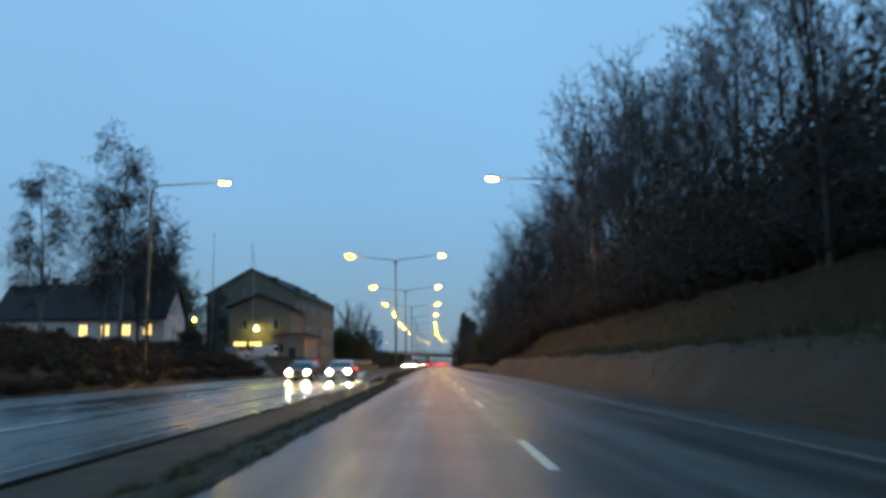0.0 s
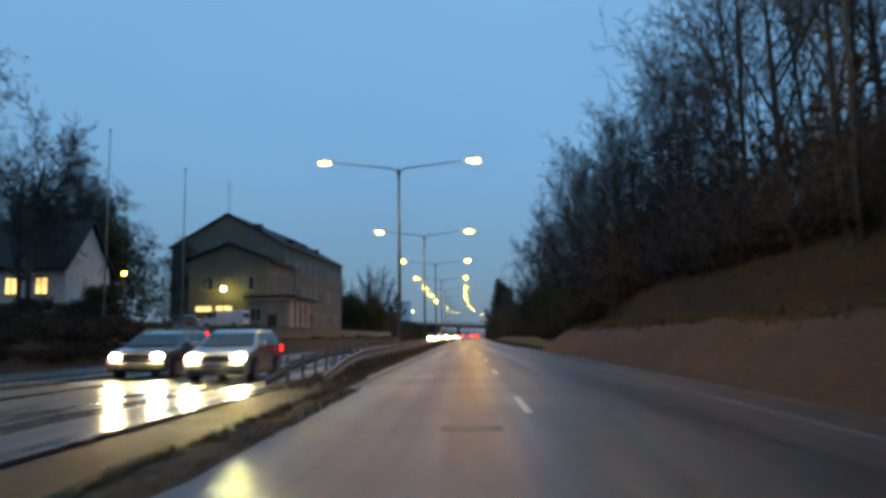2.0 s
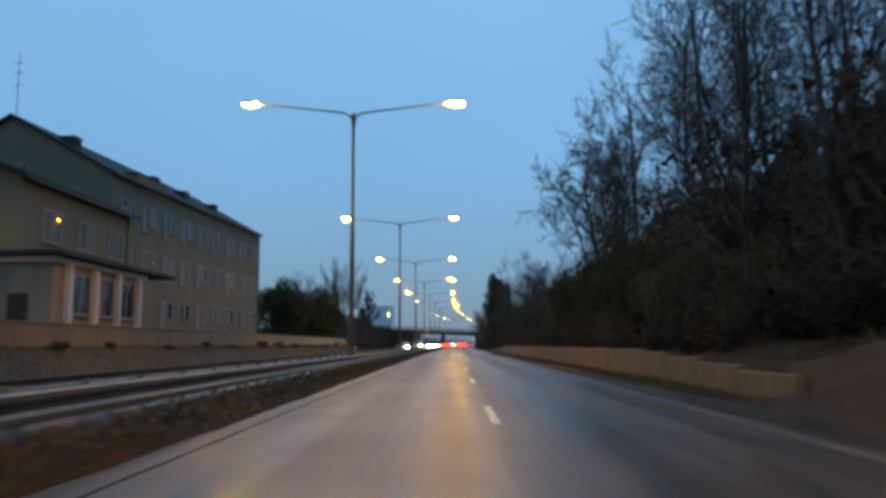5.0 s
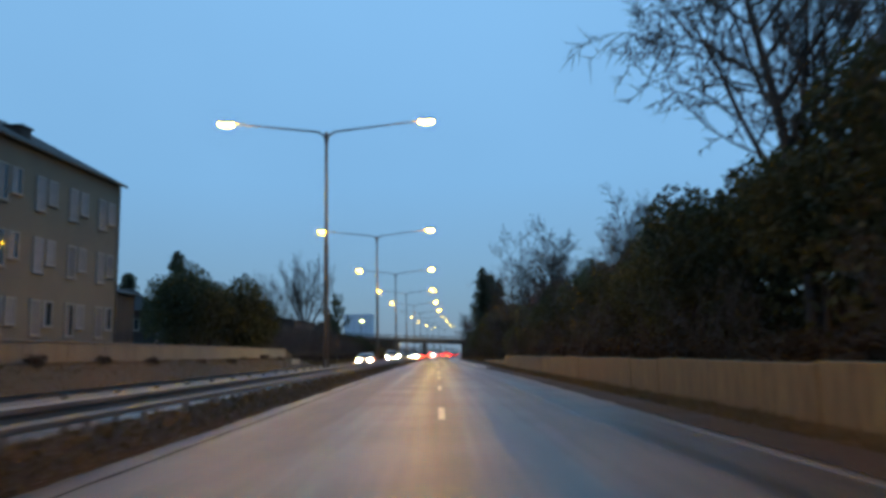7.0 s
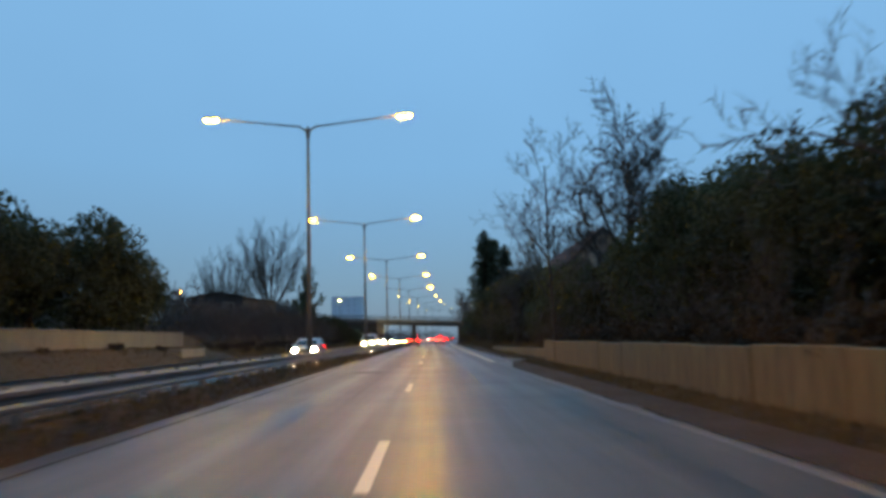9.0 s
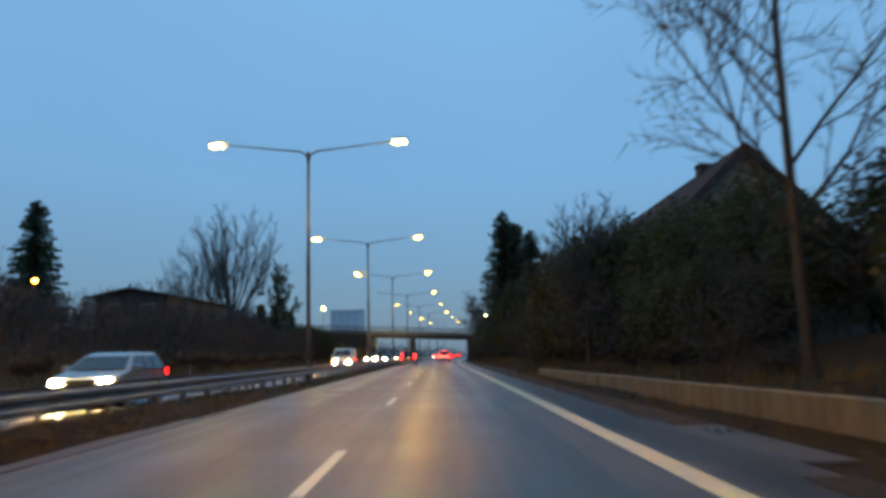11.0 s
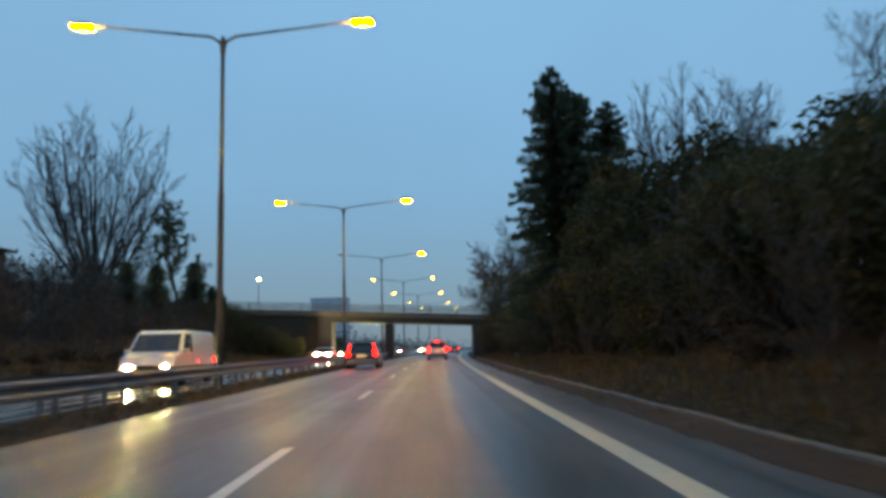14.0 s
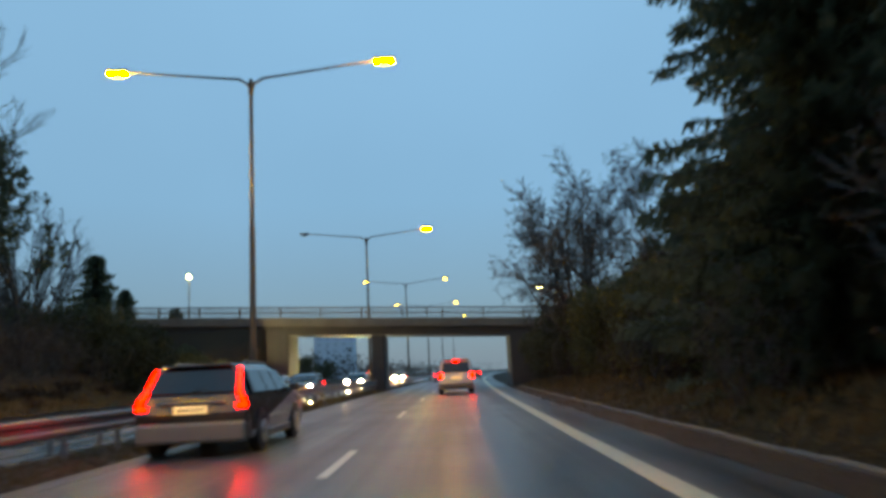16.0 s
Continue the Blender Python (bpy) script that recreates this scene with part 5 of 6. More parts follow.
# undergrowth hidden deeper in the wood, and thickets farther from the road
deep = rows_of(((13.2, 2.9, -4, 104, 0.9, 1.4), (15.4, 3.2, -4, 110, 1.1, 1.6), (18.0, 4.2, 0, 112, 1.2, 1.7), (12.6, 2.4, 88, 118, 1.2, 1.6), (15.2, 2.6, 86, 122, 1.4, 1.8), (11.4, 3.0, 184, 316, 0.7, 1.1), (-24.5, 2.4, 206, 312, 0.6, 0.95), (-28.0, 4.0, 208, 256, 0.6, 0.9), (-27.5, 2.6, 277, 312, 0.8, 1.15), (-31.5, 3.0, 262, 316, 0.9, 1.3)))
deep = [p for p in deep if not (8.5 < p[0] < 13 and 226 < p[1] < 240)]
joined("undergrowth", thicket_models, deep, 15, "tangled leafless undergrowth deep in the thicket")
place_all(thicket_models, [(13.8, 40, 1.1), (14.2, 62, 1.2)], 16)
near = rows_of(((11.4, 3.0, -2, 100, 0.6, 0.95), (9.6, 5.0, 84, 102, 0.5, 0.8), (7.6, 7.0, 104, 182, 0.5, 0.7), (8.2, 9.0, 196, 316, 0.5, 0.7), (-21.5, 3.0, 212, 312, 0.6, 0.9), (-19.2, 4.5, 214, 314, 0.45, 0.7)), 0.6)
place_all(shrub_models, near, 6, (0.9, 1.1))
# evergreen masses
WALL_EVERGREENS = [(9.6, 107, 0.8), (9.4, 112, 0.95), (9.5, 117, 1.05), (9.4, 122, 1.2), (9.6, 127, 1.3), (9.7, 132, 1.3), (9.6, 137, 1.3), (9.8, 142, 1.22), (9.7, 147, 1.18), (9.6, 152, 1.12), (9.7, 157, 1.15), (9.6, 162, 1.0), (9.4, 167, 1.0), (9.4, 172, 1.15), (9.5, 177, 1.15), (9.6, 188, 0.9), (11.5, 192, 1.0),
         (13.6, 98, 1.05), (14.6, 104, 1.25), (16.2, 92, 1.3), (17.5, 84, 1.4), (10.8, 105, 0.9), (12, 111, 1.1), (11.4, 118, 1.2), (12.4, 124, 1.4), (11.6, 131, 1.5), (12.4, 138, 1.45), (11.4, 144, 1.5), (11.2, 150, 1.35),
         (12, 157, 1.3), (10.8, 163, 1.15), (11.6, 168, 1.25), (12.4, 175, 1.1), (15, 185, 1.6), (16.5, 191, 1.7), (14.5, 180, 1.5), (15.5, 130, 1.9), (15.5, 142, 1.6), (15.5, 153, 1.7), (16, 164, 1.4), (15, 176, 1.3)]
THICKET_EVERGREENS = [(11.8, 196, 1.1), (12.4, 202, 1.35), (11.9, 208, 1.55), (11.4, 214, 1.55), (10.8, 220, 1.55), (11.0, 226, 1.55), (10.8, 240.5, 1.05), (11.2, 242, 1.2), (11.0, 247, 1.25), (9.2, 203.5, 0.95), (10.9, 229.0, 1.4), (11.0, 232.6, 1.45), (10.9, 236.6, 1.3), (9.2, 224.4, 1.4), (9.4, 221, 1.55), (9.8, 217.2, 1.55),
         (10.2, 213.6, 1.5), (13.0, 245, 0.95), (12.6, 251, 1.35), (9.0, 250, 0.95), (9.4, 206, 0.85), (9.2, 221, 0.9), (9.2, 217.5, 1.0), (9.4, 200, 0.75), (17, 251, 1.7)]
BRIDGE_EVERGREENS = [(12.0, 257, 2.0), (11.4, 263, 1.75), (12.8, 268, 1.8), (10.8, 270, 1.4), (12, 282, 1.5), (10.6, 288, 1.2), (9.6, 294, 1.05), (10.0, 301, 1.1), (10.2, 307, 1.1), (9.2, 255, 1.05), (8.8, 260, 1.0), (9.0, 265.5, 1.05),
         (8.9, 281, 0.95), (8.6, 286, 0.9), (8.7, 291, 1.05), (8.8, 296.5, 1.1), (8.8, 305, 1.1), (8.4, 312, 1.0), (14, 290, 1.6), (14, 302, 1.4), (17, 262, 2.0), (17, 276, 1.9)]
YARD_EVERGREENS = [(-20.0, 196.0, 1.45), (-23.0, 191.0, 1.7), (-21.2, 193.6, 1.85), (-24.8, 188.5, 1.85), (-19.0, 198.0, 1.15), (-26.5, 195, 1.9), (-22.5, 185.0, 1.4), (-36.4, 99.5, 1.3), (-38.4, 103.5, 1.7), (-40.5, 112, 3.0), (-31.2, 95.0, 0.8), (-46, 113, 3.2), (-51, 112, 2.7), (-13.6, 307.5, 0.75),
         (-17, 307.0, 0.95), (-20.5, 307.5, 1.0), (-24.5, 307, 1.1), (-15.2, 311, 0.9), (-19, 312, 1.0), (-23, 312, 1.1), (-18, 385, 0.8), (-21.5, 388, 0.9), (-25, 384, 0.85), (-28.5, 390, 0.95), (-32, 386, 1.0), (-36, 391, 1.0)]
green = WALL_EVERGREENS + THICKET_EVERGREENS + BRIDGE_EVERGREENS + YARD_EVERGREENS
place_all(ever_models, green, 7, (0.95, 1.05), (0.95, 1.06))
# low brush: the hedge bank before the white house, and both verges
hidden = rows_of(((-24.8, 2.0, 28, 86, 0.65, 0.9), (-27.5, 2.4, 44, 90, 0.55, 0.8), (-19.5, 1.5, 30, 84, 0.42, 0.62), (9.9, 1.6, 84, 98, 0.5, 0.72), (11.0, 1.6, 2, 98, 0.4, 0.6), (-17.9, 2.6, 210, 310, 0.4, 0.65), (11.9, 1.5, 0, 112, 0.7, 1.1), (13.6, 1.8, 0, 114, 0.9, 1.4), (9.3, 1.5, 86, 104, 0.6, 1.0)), 0.4)
hidden = [s for s in hidden if beside_path(s[0], s[1]) > 2.4]
joined("brush_cover", brush_models, hidden, 18, "low tangled brown brush covering the banks")
low = rows_of(((-22.6, 2.0, 30, 85, 0.6, 0.85), (-20.9, 2.1, 32, 84, 0.5, 0.75), (8.4, 6.5, 186, 314, 0.35, 0.6), (-16.6, 7.0, 112, 200, 0.2, 0.36),
               (-16.2, 6.0, 216, 310, 0.3, 0.5), (7.2, 3.0, 104, 182, 0.4, 0.7)), 0.4)
low = [s for s in low if beside_path(s[0], s[1]) > 2.3]
place_all(brush_models, low, 8, (0.9, 1.1))
# single trees
place_all(oak_models, [(9.9, 182.0, 0.77), (8.2, 213.6, 0.52), (9.6, 150.5, 0.44), (11.0, 158, 0.6), (9.8, 133.5, 1.0), (8.4, 299.5, 0.74), (9.6, 302.5, 0.78), (-34.6, 90.6, 1.0), (-36.5, 92.6, 0.85)], 9, (0.98, 1.02), (0.98, 1.05))
place_all(pine_models, [(-24.0, 306.0, 1.04)], 9, (0.98, 1.02), (0.98, 1.05))
place_all(fan_models, [(-32.9, 306, 1.075), (-60, 372, 1.2), (24, 290, 0.95)], 10, (0.98, 1.02), (0.98, 1.05))
place_all(birch_models, [(-31.2, 74.2, 1.12), (-36.9, 70.7, 1.0), (-34.2, 77.5, 0.9), (11.5, 297, 0.6), (-40.5, 108, 0.95), (-43, 116, 1.05), (-40.0, 124.5, 0.72), (-38.0, 131, 0.78), (-44, 124, 1.0), (-49, 130, 0.95), (-41, 114, 0.85), (-54.9, 139, 1.3), (-51, 120, 1.1)], 12, (0.97, 1.03))
place_all(spruce_models, [(9.8, 275.2, 0.98), (11.4, 276.0, 0.97), (13.2, 274.4, 0.80), (-63, 300, 1.3)], 13, (0.99, 1.01), (1.0, 1.0))
place_all(small_spruce, [(-29.5, 327.6, 1.15), (-27.8, 330, 0.8), (-39.6, 377, 1.35), (-24.5, 300, 0.9), (-26.0, 296.5, 0.8), (-33, 389, 1.0), (-58, 258, 1.6)], 14, (0.99, 1.01), (1.0, 1.0))


def far_woods():
    """Dim wooded skyline beyond the bridge and behind the houses."""
    r = random.Random(21)
    v, f = [], []
    for k in range(9000):
        side = r.random()
        if side < 0.45:
            y = r.uniform(430, 900)
            x = bend(y) - r.uniform(22, 95) - (y - 350) * 0.18 * r.random()
        elif side < 0.8:
            y = r.uniform(430, 900)
            x = bend(y) + r.uniform(14, 60)
        else:
            y = r.uniform(90, 330)
            x = -r.uniform(75, 120)
        h = r.uniform(2.5, 7.5) if y > 330 else r.uniform(4, 13)
        c = Vector((x, y, land(x, y) + r.random() ** 0.6 * h))
        for j in range(3):
            leaf(v, f, r, c + sway(r, 1.6), r.uniform(0.25, 0.7))
    tagged(mesh_part("far_woods", v, f, TWIG), "dim bare woods on the skyline beyond the road", "woods", kind="stuff")


def grass_tufts():
    r = random.Random(22)
    v, f = [], []

    def tuft(x, y, tall):
        if x < -18 and beside_path(x, y) < 1.5:
            return
        z = land(x, y) + (0.05 if -4.2 < x < -3.3 and y < 50 else 0.0)
        for j in range(5):
            a = r.uniform(0, 2 * math.pi)
            d = Vector((math.cos(a), math.sin(a), 0))
            s = Vector((-d.y, d.x, 0)) * r.uniform(0.008, 0.018)
            base = Vector((x, y, z - 0.02)) + d * r.uniform(0, 0.08)
            n = len(v)
            v.extend([base + s, base - s, base + d * tall * r.uniform(0.2, 0.7) + Vector((0, 0, tall * r.uniform(0.5, 1.1)))])
            f.append((n, n + 1, n + 2))

    for k in range(24000):
        y = r.uniform(0, 314)
        if y < 100 and r.random() < 0.7:
            continue
        if y < 100:
            x = r.uniform(7.2, 11.0) if r.random() < 0.95 else r.uniform(5.0, 7.2)
        elif y < 184:
            x = r.uniform(4.95, 5.95)
        else:
            x = r.uniform(4.95, 9.0)
        tuft(x + bend(y), y, r.uniform(0.12, 0.4) if x > 6.3 else r.uniform(0.06, 0.2))
    for k in range(2600):
        y = r.uniform(0, 96)
        tuft(r.gauss(7.35, 0.35) + bend(y), y, r.uniform(0.12, 0.36))
    for k in range(24000):
        y = r.uniform(0, 320)
        if y < 50:
            tuft(r.uniform(-4.05, -3.4), y, r.uniform(0.05, 0.16))
        else:
            tuft(r.uniform(-5.55, -3.85 - 0.35 * margin(y)) + bend(y), y, r.uniform(0.05, 0.16))
    for k in range(6000):
        y = r.uniform(86, 206)
        tuft(-r.uniform(14.35, 17.3), y, r.uniform(0.06, 0.2))
    for k in range(14000):
        tuft(-r.uniform(17.7, 27.0), r.uniform(90, 130), r.uniform(0.1, 0.35))
    for k in range(9000):
        y = r.uniform(208, 314)
        tuft(-r.uniform(14.4, 20.0) + bend(y), y, r.uniform(0.15, 0.5))
    tagged(mesh_part("grass", v, f, GRASS), "tufts of wet winter grass on verges and median", "grass", kind="stuff")


def leaf_litter():
    """Wet fallen leaves on the median and the verges."""
    r = random.Random(23)
    v, f = [], []
    for k in range(56000):
        y = r.uniform(0, 316)
        pick = r.random()
        if pick < 0.55:
            x = r.uniform(-5.5, -3.75 - 0.4 * margin(y)) if y > 50 else r.uniform(-4.1, -3.4)
        elif y < 93:
            x = 5.0 + abs(r.gauss(0, 0.5)) if pick < 0.8 else r.uniform(7, 10.5)
        elif y < 184:
            x = r.uniform(4.9, 5.95)
        else:
            x = r.uniform(5.7, 8.0)
        z = max(land(x + bend(y), y), 0.0 if -3.75 < x < 4.9 else -1) + 0.012
        a, s, t = r.uniform(0, 2 * math.pi), r.uniform(0.025, 0.06), r.uniform(-0.015, 0.02)
        c, d = math.cos(a) * s, math.sin(a) * s
        n = len(v)
        X = x + bend(y)
        v += [(X + c, y + d, z), (X - d * 0.6, y + c * 0.6, z + t), (X - c, y - d, z + 0.01), (X + d * 0.6, y - c * 0.6, z)]
        f.append((n, n + 1, n + 2, n + 3))
    tagged(mesh_part("fallen_leaves", v, f, LITTER), "wet brown fallen leaves on median and verges", "leaves", kind="stuff")


far_woods()
grass_tufts()
leaf_litter()


# ------------------------------------------------------------------ vehicles
def car_body(outline, belt, half_low, half_top, round_by=0.06):
    """A car's shell from its (y, z) side outline, narrower towards the roof."""
    zs = [z for _, z in outline]
    top = max(zs)

    def half(z):
        if z <= belt:
            return half_low - 0.05 * max(0.0, (0.45 - z) / 0.45)
        return half_low + (half_top - half_low) * (z - belt) / (top - belt)

    bm = bmesh.new()
    left = [bm.verts.new((-half(z), y, z)) for y, z in outline]
    right = [bm.verts.new((half(z), y, z)) for y, z in outline]
    n = len(outline)
    bm.faces.new(left)
    bm.faces.new(right[::-1])
    for i in range(n):
        bm.faces.new((left[i], right[i], right[(i + 1) % n], left[(i + 1) % n]))
    bmesh.ops.recalc_face_normals(bm, faces=bm.faces)
    edges = [e for e in bm.edges if (e.verts[0].co.x > 0) == (e.verts[1].co.x > 0)]
    bmesh.ops.bevel(bm, geom=edges, offset=round_by, segments=3, affect="EDGES", profile=0.5)
    return bm, half


def panel(points, inset=0.0, thick=0.012):
    """A thin plate over the given outline."""
    bm = bmesh.new()
    pts = [Vector(p) for p in points]
    normal = (pts[1] - pts[0]).cross(pts[2] - pts[0]).normalized()
    a = [bm.verts.new(p + normal * (inset + thick)) for p in pts]
    b = [bm.verts.new(p + normal * inset) for p in pts]
    bm.faces.new(a)
    bm.faces.new(b[::-1])
    for i in range(len(pts)):
        bm.faces.new((a[i], b[i], b[(i + 1) % len(pts)], a[(i + 1) % len(pts)]))
    bmesh.ops.recalc_face_normals(bm, faces=bm.faces)
    return bm


def wheel(car, x, y, r=0.32, w=0.21):
    bm = bmesh.new()
    bmesh.ops.create_cone(bm, cap_ends=True, segments=24, radius1=r, radius2=r, depth=w, matrix=Matrix.Rotation(radians(90), 4, "Y"))
    bmesh.ops.bevel(bm, geom=[e for e in bm.edges if abs(e.verts[0].co.x - e.verts[1].co.x) < 1e-5], offset=0.035, segments=2, affect="EDGES")
    hub = part("wheel", bm, RUBBER, car, smooth=False)
    hub.matrix_basis = pose(x, y, r)
    s = 1 if x > 0 else -1
    bm = bmesh.new()
    bmesh.ops.create_cone(bm, cap_ends=True, segments=20, radius1=r * 0.66, radius2=r * 0.62, depth=0.03, matrix=Matrix.Translation((s * (w / 2 + 0.006), 0, 0)) @ Matrix.Rotation(radians(90), 4, "Y"))
    for k in range(5):
        m = Matrix.Rotation(2 * math.pi * k / 5, 4, "X") @ Matrix.Translation((s * (w / 2 + 0.024), 0, r * 0.34))
        bmesh.ops.create_cube(bm, size=1, matrix=m @ Matrix.Diagonal((0.02, 0.07, r * 0.55, 1)))
    part("rim", bm, RIM, hub)


def bars(parent, x0, x1, y, z0, z1, facing, lit):
    """A number plate whose characters are plain bars."""
    plate = part("number_plate", boxed(x0, x1, y - 0.012, y + 0.012, z0, z1, 0.006), lit, parent, "number plate with dark bars")
    n = 6
    w = (x1 - x0) / (n + 1)
    for k in range(n):
        c = x0 + w * (k + 1)
        part("bar", boxed(c - w * 0.28, c + w * 0.28, y + facing * 0.0125, y + facing * 0.016, z0 + 0.025, z1 - 0.025), BLACK, plate)


OUTLINES = {}
# rear at y = 0, nose at y = length
OUTLINES["van"] = dict(outline=[(0.12, 0.32), (0.0, 0.42), (-0.02, 0.75), (0.02, 1.05), (0.18, 1.66), (0.34, 1.80), (2.3, 1.83), (2.75, 1.74), (3.45, 1.12), (4.2, 0.98), (4.38, 0.72), (4.38, 0.38), (4.2, 0.25), (0.4, 0.25)],
                belt=1.05, low=0.89, top=0.74, wheels=(0.78, 3.45), screen=((2.78, 1.70), (3.42, 1.15)), rear=((0.045, 1.10), (0.19, 1.64)))
OUTLINES["estate"] = dict(outline=[(0.14, 0.30), (0.0, 0.40), (-0.03, 0.70), (0.05, 0.98), (0.40, 1.43), (0.52, 1.48), (2.2, 1.49), (2.75, 1.38), (3.45, 0.98), (4.4, 0.84), (4.63, 0.62), (4.63, 0.34), (4.45, 0.22), (0.4, 0.22)],
                   belt=0.95, low=0.93, top=0.66, wheels=(0.92, 3.70), screen=((2.76, 1.36), (3.42, 1.00)), rear=((0.075, 1.02), (0.36, 1.385)))
OUTLINES["hatch"] = dict(outline=[(0.12, 0.30), (0.0, 0.40), (-0.02, 0.72), (0.05, 0.98), (0.45, 1.40), (0.62, 1.46), (1.9, 1.47), (2.35, 1.36), (3.05, 0.98), (3.8, 0.82), (4.05, 0.62), (4.05, 0.36), (3.9, 0.22), (0.4, 0.22)],
                  belt=0.95, low=0.87, top=0.66, wheels=(0.78, 3.2), screen=((2.36, 1.34), (3.02, 1.00)), rear=((0.09, 1.02), (0.43, 1.37)))
OUTLINES["big_van"] = dict(outline=[(0.05, 0.35), (0.0, 0.5), (0.0, 1.8), (0.12, 1.98), (3.4, 2.0), (3.7, 1.9), (4.35, 1.2), (4.95, 1.05), (5.1, 0.75), (5.1, 0.4), (4.9, 0.28), (0.3, 0.28)],
                    belt=1.15, low=0.97, top=0.86, wheels=(0.95, 4.05), screen=((3.72, 1.86), (4.32, 1.23)), rear=((0.0, 1.2), (0.02, 1.75)))


def vehicle(kind, name, x, y, turn, paint, label, front_lit=False, rear_mat=TAIL, group="", lower=None):
    """turn 0 shows the rear to the camera, 180 the nose."""
    o = OUTLINES[kind]
    car = thing(name, (x, y, 0.0), label, "car" if kind in ("estate", "hatch") else "van", group, turn=turn)
    bm, half = car_body(o["outline"], o["belt"], o["low"], o["top"])
    part("body", bm, paint, car, smooth=False)
    L = max(p[0] for p in o["outline"])
    belt, top = o["belt"], max(p[1] for p in o["outline"])
    (ry0, rz0), (ry1, rz1) = o["rear"]
    part("rear_window", panel([(-half(rz0) + 0.12, ry0 - 0.012, rz0), (half(rz0) - 0.12, ry0 - 0.012, rz0), (half(rz1) - 0.12, ry1 - 0.012, rz1), (-half(rz1) + 0.12, ry1 - 0.012, rz1)], 0.004), GLASS_DARK, car)
    (sy1, sz1), (sy0, sz0) = o["screen"]
    part("windscreen", panel([(half(sz0) - 0.1, sy0 + 0.01, sz0), (-half(sz0) + 0.1, sy0 + 0.01, sz0), (-half(sz1) + 0.1, sy1 + 0.01, sz1), (half(sz1) - 0.1, sy1 + 0.01, sz1)], 0.006), GLASS_DARK, car)
    # side glass in three lights
    back = ry1 + 0.15 if kind != "big_van" else 2.6
    edges = [back, back + (sy1 - back) * 0.36, back + (sy1 - back) * 0.70, sy1 + 0.05]
    zt, zb = top - 0.13, belt + 0.04
    for s in (-1, 1):
        for k, (a, b) in enumerate(zip(edges, edges[1:])):
            if kind == "big_van" and k < 1:
                continue
            a0 = a + (0.04 if k else -0.18 if kind in ("estate", "hatch") else 0.0)
            b0 = b + (0.42 if k == 2 else -0.04)
            pts = [(s * half(zb), a0, zb), (s * half(zb), b0, zb), (s * half(zt), b - 0.04, zt), (s * half(zt), a + 0.04, zt)]
            part("side_window", panel(pts if s > 0 else pts[::-1], 0.008), GLASS_DARK, car)
        part("door_mirror", boxed(min(s * half(belt), s * (half(belt) + 0.2)), max(s * half(belt), s * (half(belt) + 0.2)), sy0 - 0.32, sy0 - 0.2, belt, belt + 0.16, 0.03, 2), paint if kind != "van" else BLACK, car)
        part("door_seam", boxed(min(s * (half(0.8) - 0.003), s * (half(0.8) + 0.004)), max(s * (half(0.8) - 0.003), s * (half(0.8) + 0.004)), edges[1], edges[1] + 0.012, 0.35, belt), BLACK, car)
        part("sill", boxed(min(s * (o["low"] - 0.06), s * (o["low"] + 0.005)), max(s * (o["low"] - 0.06), s * (o["low"] + 0.005)), o["wheels"][0] + 0.42, o["wheels"][1] - 0.42, 0.2, 0.34, 0.02), BUMPER, car)
        for wy in o["wheels"]:
            arch = bmesh.new()
            bmesh.ops.create_cone(arch, cap_ends=True, segments=24, radius1=0.37, radius2=0.37, depth=0.03, matrix=Matrix.Translation((s * (o["low"] - 0.005), wy, 0.33)) @ Matrix.Rotation(radians(90), 4, "Y"))
            part("wheel_arch", arch, BLACK, car)
            wheel(car, s * (o["low"] - 0.085), wy)
        # tail lights
        if kind == "estate":
            lamp = tube(bmesh.new(), [(s * 0.70, 0.36, 1.42), (s * 0.735, 0.18, 1.18), (s * 0.76, 0.06, 1.02), (s * 0.82, -0.005, 0.92), (s * 0.885, 0.01, 0.80)], [0.022, 0.036, 0.042, 0.045, 0.035], 8)
            foot = bmesh.new()
            box(foot, min(s * 0.72, s * 0.90), max(s * 0.72, s * 0.90), -0.045, 0.05, 0.76, 0.84, 0.02, 2)
            t = part("tail_light", lamp, rear_mat, car, "glowing red tail light")
            part("lower_lamp", foot, rear_mat, t)
        elif kind == "van":
            part("tail_light", boxed(min(s * 0.73, s * 0.89), max(s * 0.73, s * 0.89), -0.035, 0.1, 0.80, 1.12, 0.03, 2), rear_mat, car, "glowing red tail light")
        else:
            part("tail_light", boxed(min(s * 0.62, s * (o["low"] - 0.02)), max(s * 0.62, s * (o["low"] - 0.02)), -0.035, 0.1, 0.78, 0.98, 0.03, 2), rear_mat, car, "glowing red tail light")
        # headlights
        lamp = bmesh.new()
        bmesh.ops.create_uvsphere(lamp, u_segments=12, v_segments=8, radius=1.0, matrix=Matrix.Translation((s * 0.64, L - 0.06, 0.68)) @ Matrix.Diagonal((0.15, 0.09, 0.10, 1)))
        part("headlight", lamp, HEADLIGHT if front_lit else CANVAS, car, "glowing headlight" if front_lit else "", True)
    part("rear_bumper", boxed(-o["low"] + 0.04, o["low"] - 0.04, -0.08, 0.12, 0.24 if kind == "estate" else 0.34, 0.56, 0.05, 2), lower or BUMPER, car)
    part("front_bumper", boxed(-o["low"] + 0.04, o["low"] - 0.04, L - 0.1, L + 0.05, 0.30, 0.52, 0.05, 2), BUMPER, car)
    part("grille", boxed(-0.42, 0.42, L - 0.02, L + 0.02, 0.58, 0.76, 0.02), BLACK, car)
    zp = 0.78 if kind == "van" else 0.70
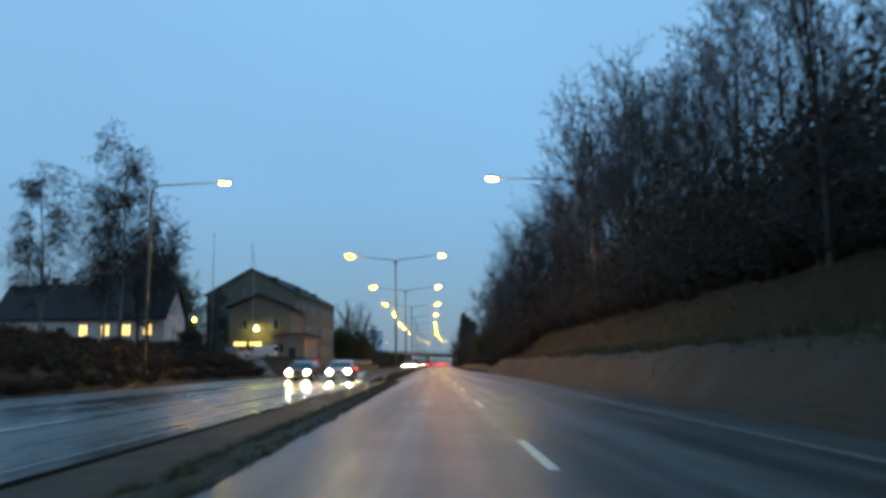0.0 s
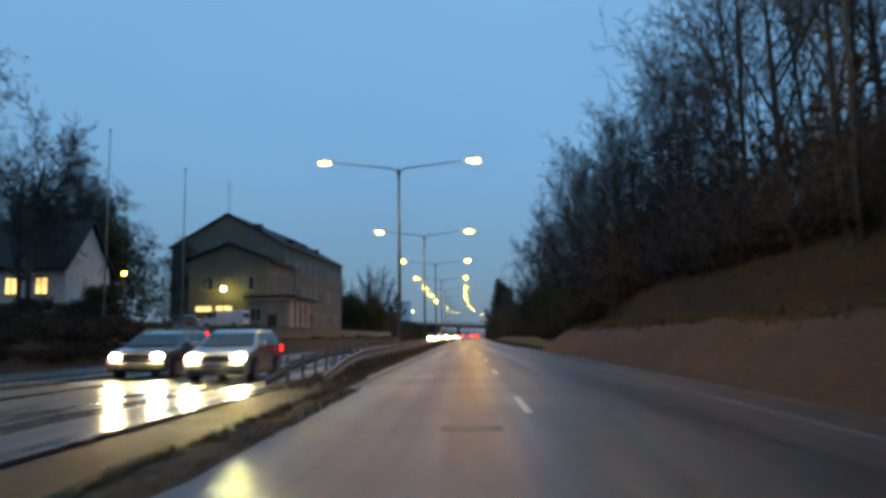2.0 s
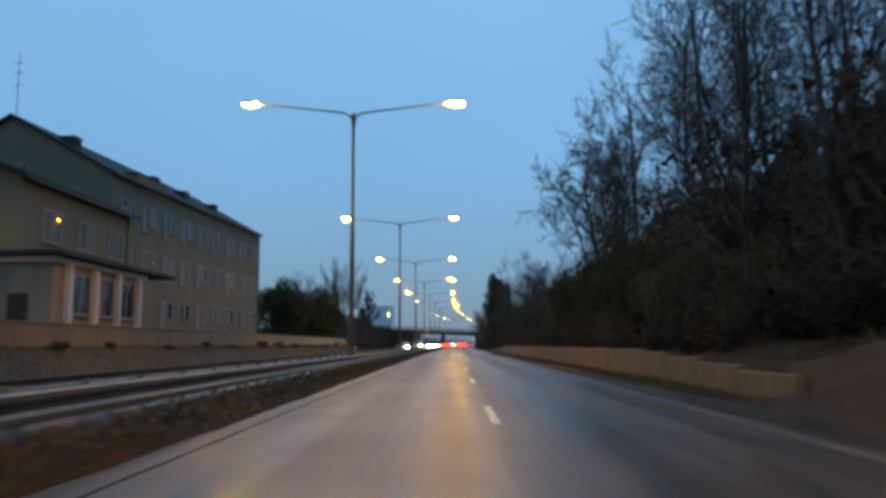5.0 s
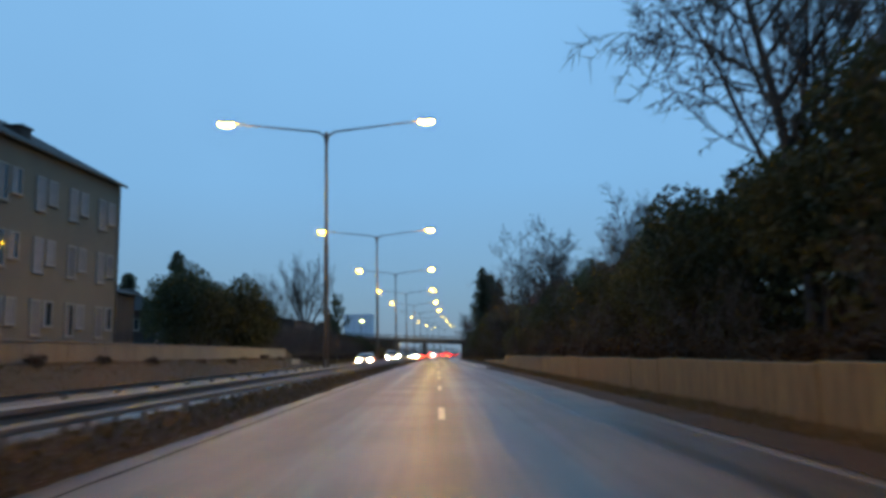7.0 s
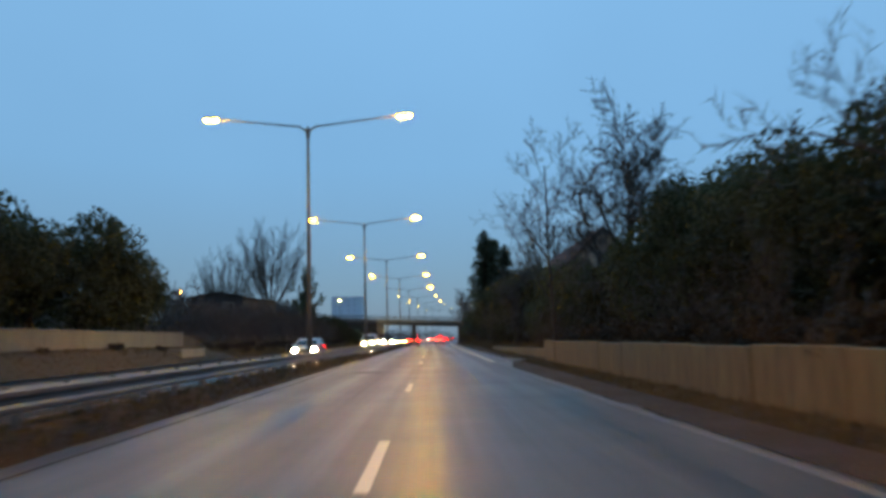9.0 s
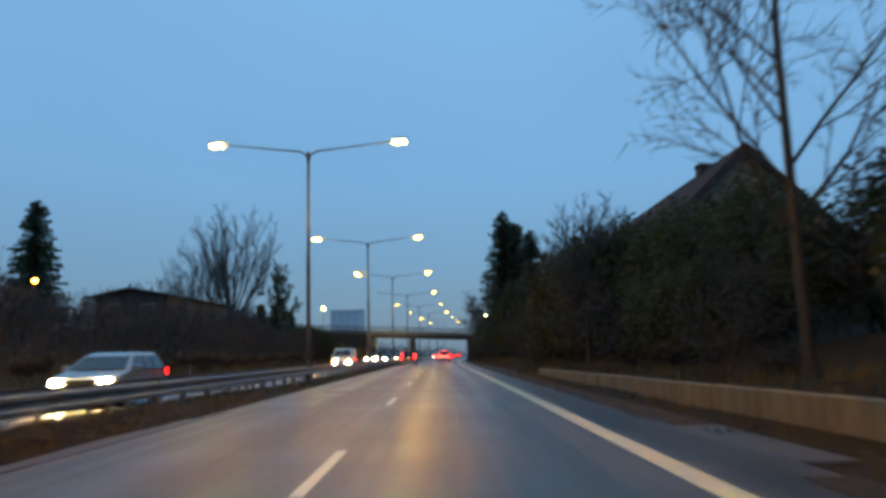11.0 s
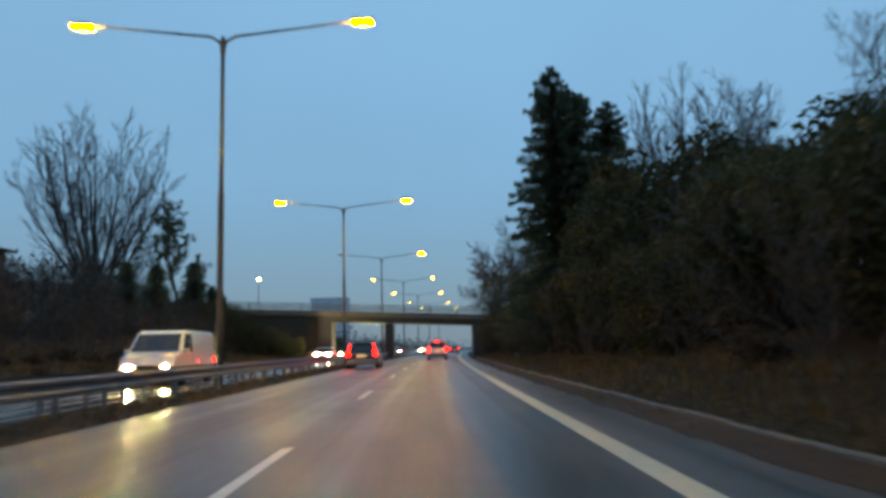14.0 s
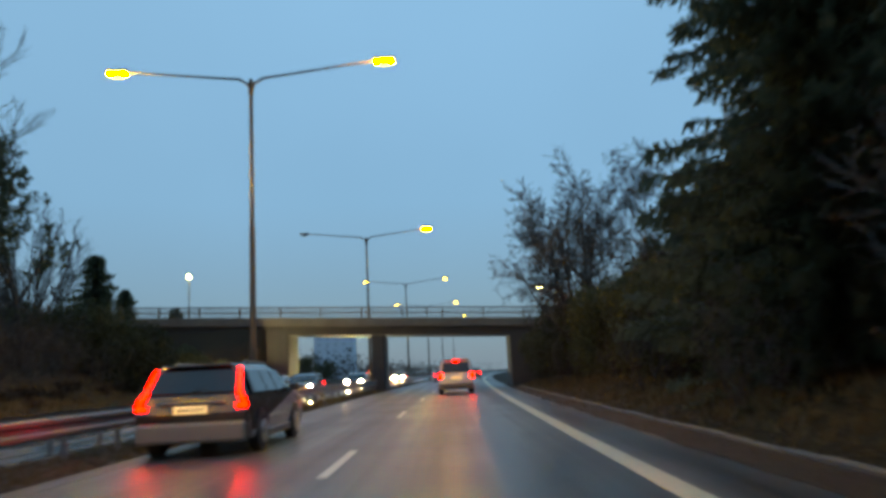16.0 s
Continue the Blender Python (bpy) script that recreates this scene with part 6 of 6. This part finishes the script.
    bars(car, -0.26, 0.26, -0.05 if kind != "estate" else -0.055, zp, zp + 0.12, -1, PLATE_GLOW)
    bars(car, -0.26, 0.26, L + 0.06, 0.40, 0.51, 1, FRAME_WHITE)
    if kind == "estate":
        part("tailgate_trim", boxed(-0.55, 0.55, -0.062, -0.03, 0.855, 0.885, 0.008), SILVER_TRIM, car)
        part("roof_rail", tube(bmesh.new(), [(-0.60, 0.9, 1.49), (-0.60, 1.1, 1.53), (-0.60, 2.4, 1.52), (-0.60, 2.6, 1.46)], 0.018, 6), SILVER_TRIM, car)
        part("roof_rail", tube(bmesh.new(), [(0.60, 0.9, 1.49), (0.60, 1.1, 1.53), (0.60, 2.4, 1.52), (0.60, 2.6, 1.46)], 0.018, 6), SILVER_TRIM, car)
        part("spoiler", boxed(-0.56, 0.56, 0.30, 0.62, 1.445, 1.485, 0.015), paint, car)
        part("exhaust", tube(bmesh.new(), [(-0.5, -0.06, 0.3), (-0.5, 0.2, 0.3)], 0.04, 10), SILVER_TRIM, car)
    if kind == "van":
        part("high_brake_light", boxed(-0.13, 0.13, 0.16, 0.22, 1.68, 1.73, 0.01), rear_mat, car, "red light strip")
        part("roof_spoiler", boxed(-0.66, 0.66, 0.05, 0.36, 1.78, 1.82, 0.015), paint, car)
    part("wiper", tube(bmesh.new(), [(0.0, ry0 - 0.03, rz0 + 0.03), (0.32, ry0 - 0.01 + (ry1 - ry0) * 0.25, rz0 + (rz1 - rz0) * 0.25)], 0.012, 5), BLACK, car)
    return car


ONCOMING = "oncoming traffic"
AHEAD = "traffic ahead"
vehicle("van", "white_van", 2.1, 300.0, 0, CAR_WHITE, "small white van with red tail lights on the wet road", rear_mat=BRAKE, group=AHEAD)
vehicle("estate", "estate_car", -2.47, 271.9, 0, CAR_DARK, "dark estate car with tall red tail lights and spray-wet flanks", rear_mat=BRAKE, group=AHEAD, lower=SILVER_TRIM)
vehicle("hatch", "hatchback", -1.4 + bend(352), 352.0, 0, CAR_SILVER, "silver hatchback with red tail lights beyond the bridge", group=AHEAD)
vehicle("hatch", "hatchback", 2.3 + bend(378), 378.0, 0, CAR_RED, "dull red hatchback with red tail lights beyond the bridge", group=AHEAD)
vehicle("hatch", "hatchback", -1.6 + bend(420), 420.0, 0, CAR_BLUE, "dark blue hatchback with red tail lights far ahead", group=AHEAD)
for x, y, kind, paint, lab in ((-7.7, 57.0, "hatch", CAR_SILVER, "silver hatchback coming with bright headlights"), (-10.9, 60.0, "estate", CAR_DARK, "dark estate car coming with bright headlights"),
                               (-8.0, 202.0, "hatch", CAR_SILVER, "silver hatchback coming with bright headlights"),
                               (-8.3, 259.0, "big_van", CAR_WHITE, "white delivery van coming with bright headlights"),
                               (-7.6 + bend(304), 308.0, "hatch", CAR_DARK, "dark hatchback coming with bright headlights"), (-11.4 + bend(312), 316.0, "hatch", CAR_WHITE, "white hatchback coming with bright headlights"),
                               (-8.0 + bend(330), 332.0, "estate", CAR_DARK, "dark estate car coming out from under the bridge"), (-8.0 + bend(366), 370.0, "hatch", CAR_DARK, "dark hatchback coming beyond the bridge"),
                               (-8.0 + bend(436), 438.0, "hatch", CAR_SILVER, "silver hatchback coming far beyond the bridge")):
    vehicle(kind, "oncoming_van" if kind == "big_van" else "oncoming_car", x, y, 180, paint, lab, front_lit=True, group=ONCOMING)
# parked in the yard
for x, y, kind, paint, turn, lab in ((-24.4, 114.2, "big_van", CAR_WHITE, 80, "white delivery van parked in the yard"), (-29.6, 115.0, "hatch", CAR_SILVER, 84, "silver hatchback parked in the yard")):
    car = vehicle(kind, "parked_van" if kind == "big_van" else "parked_car", x, y, turn, paint, lab, rear_mat=CANVAS, group="cars parked in the yard")
    car.location.z = land(x, y) + 0.02
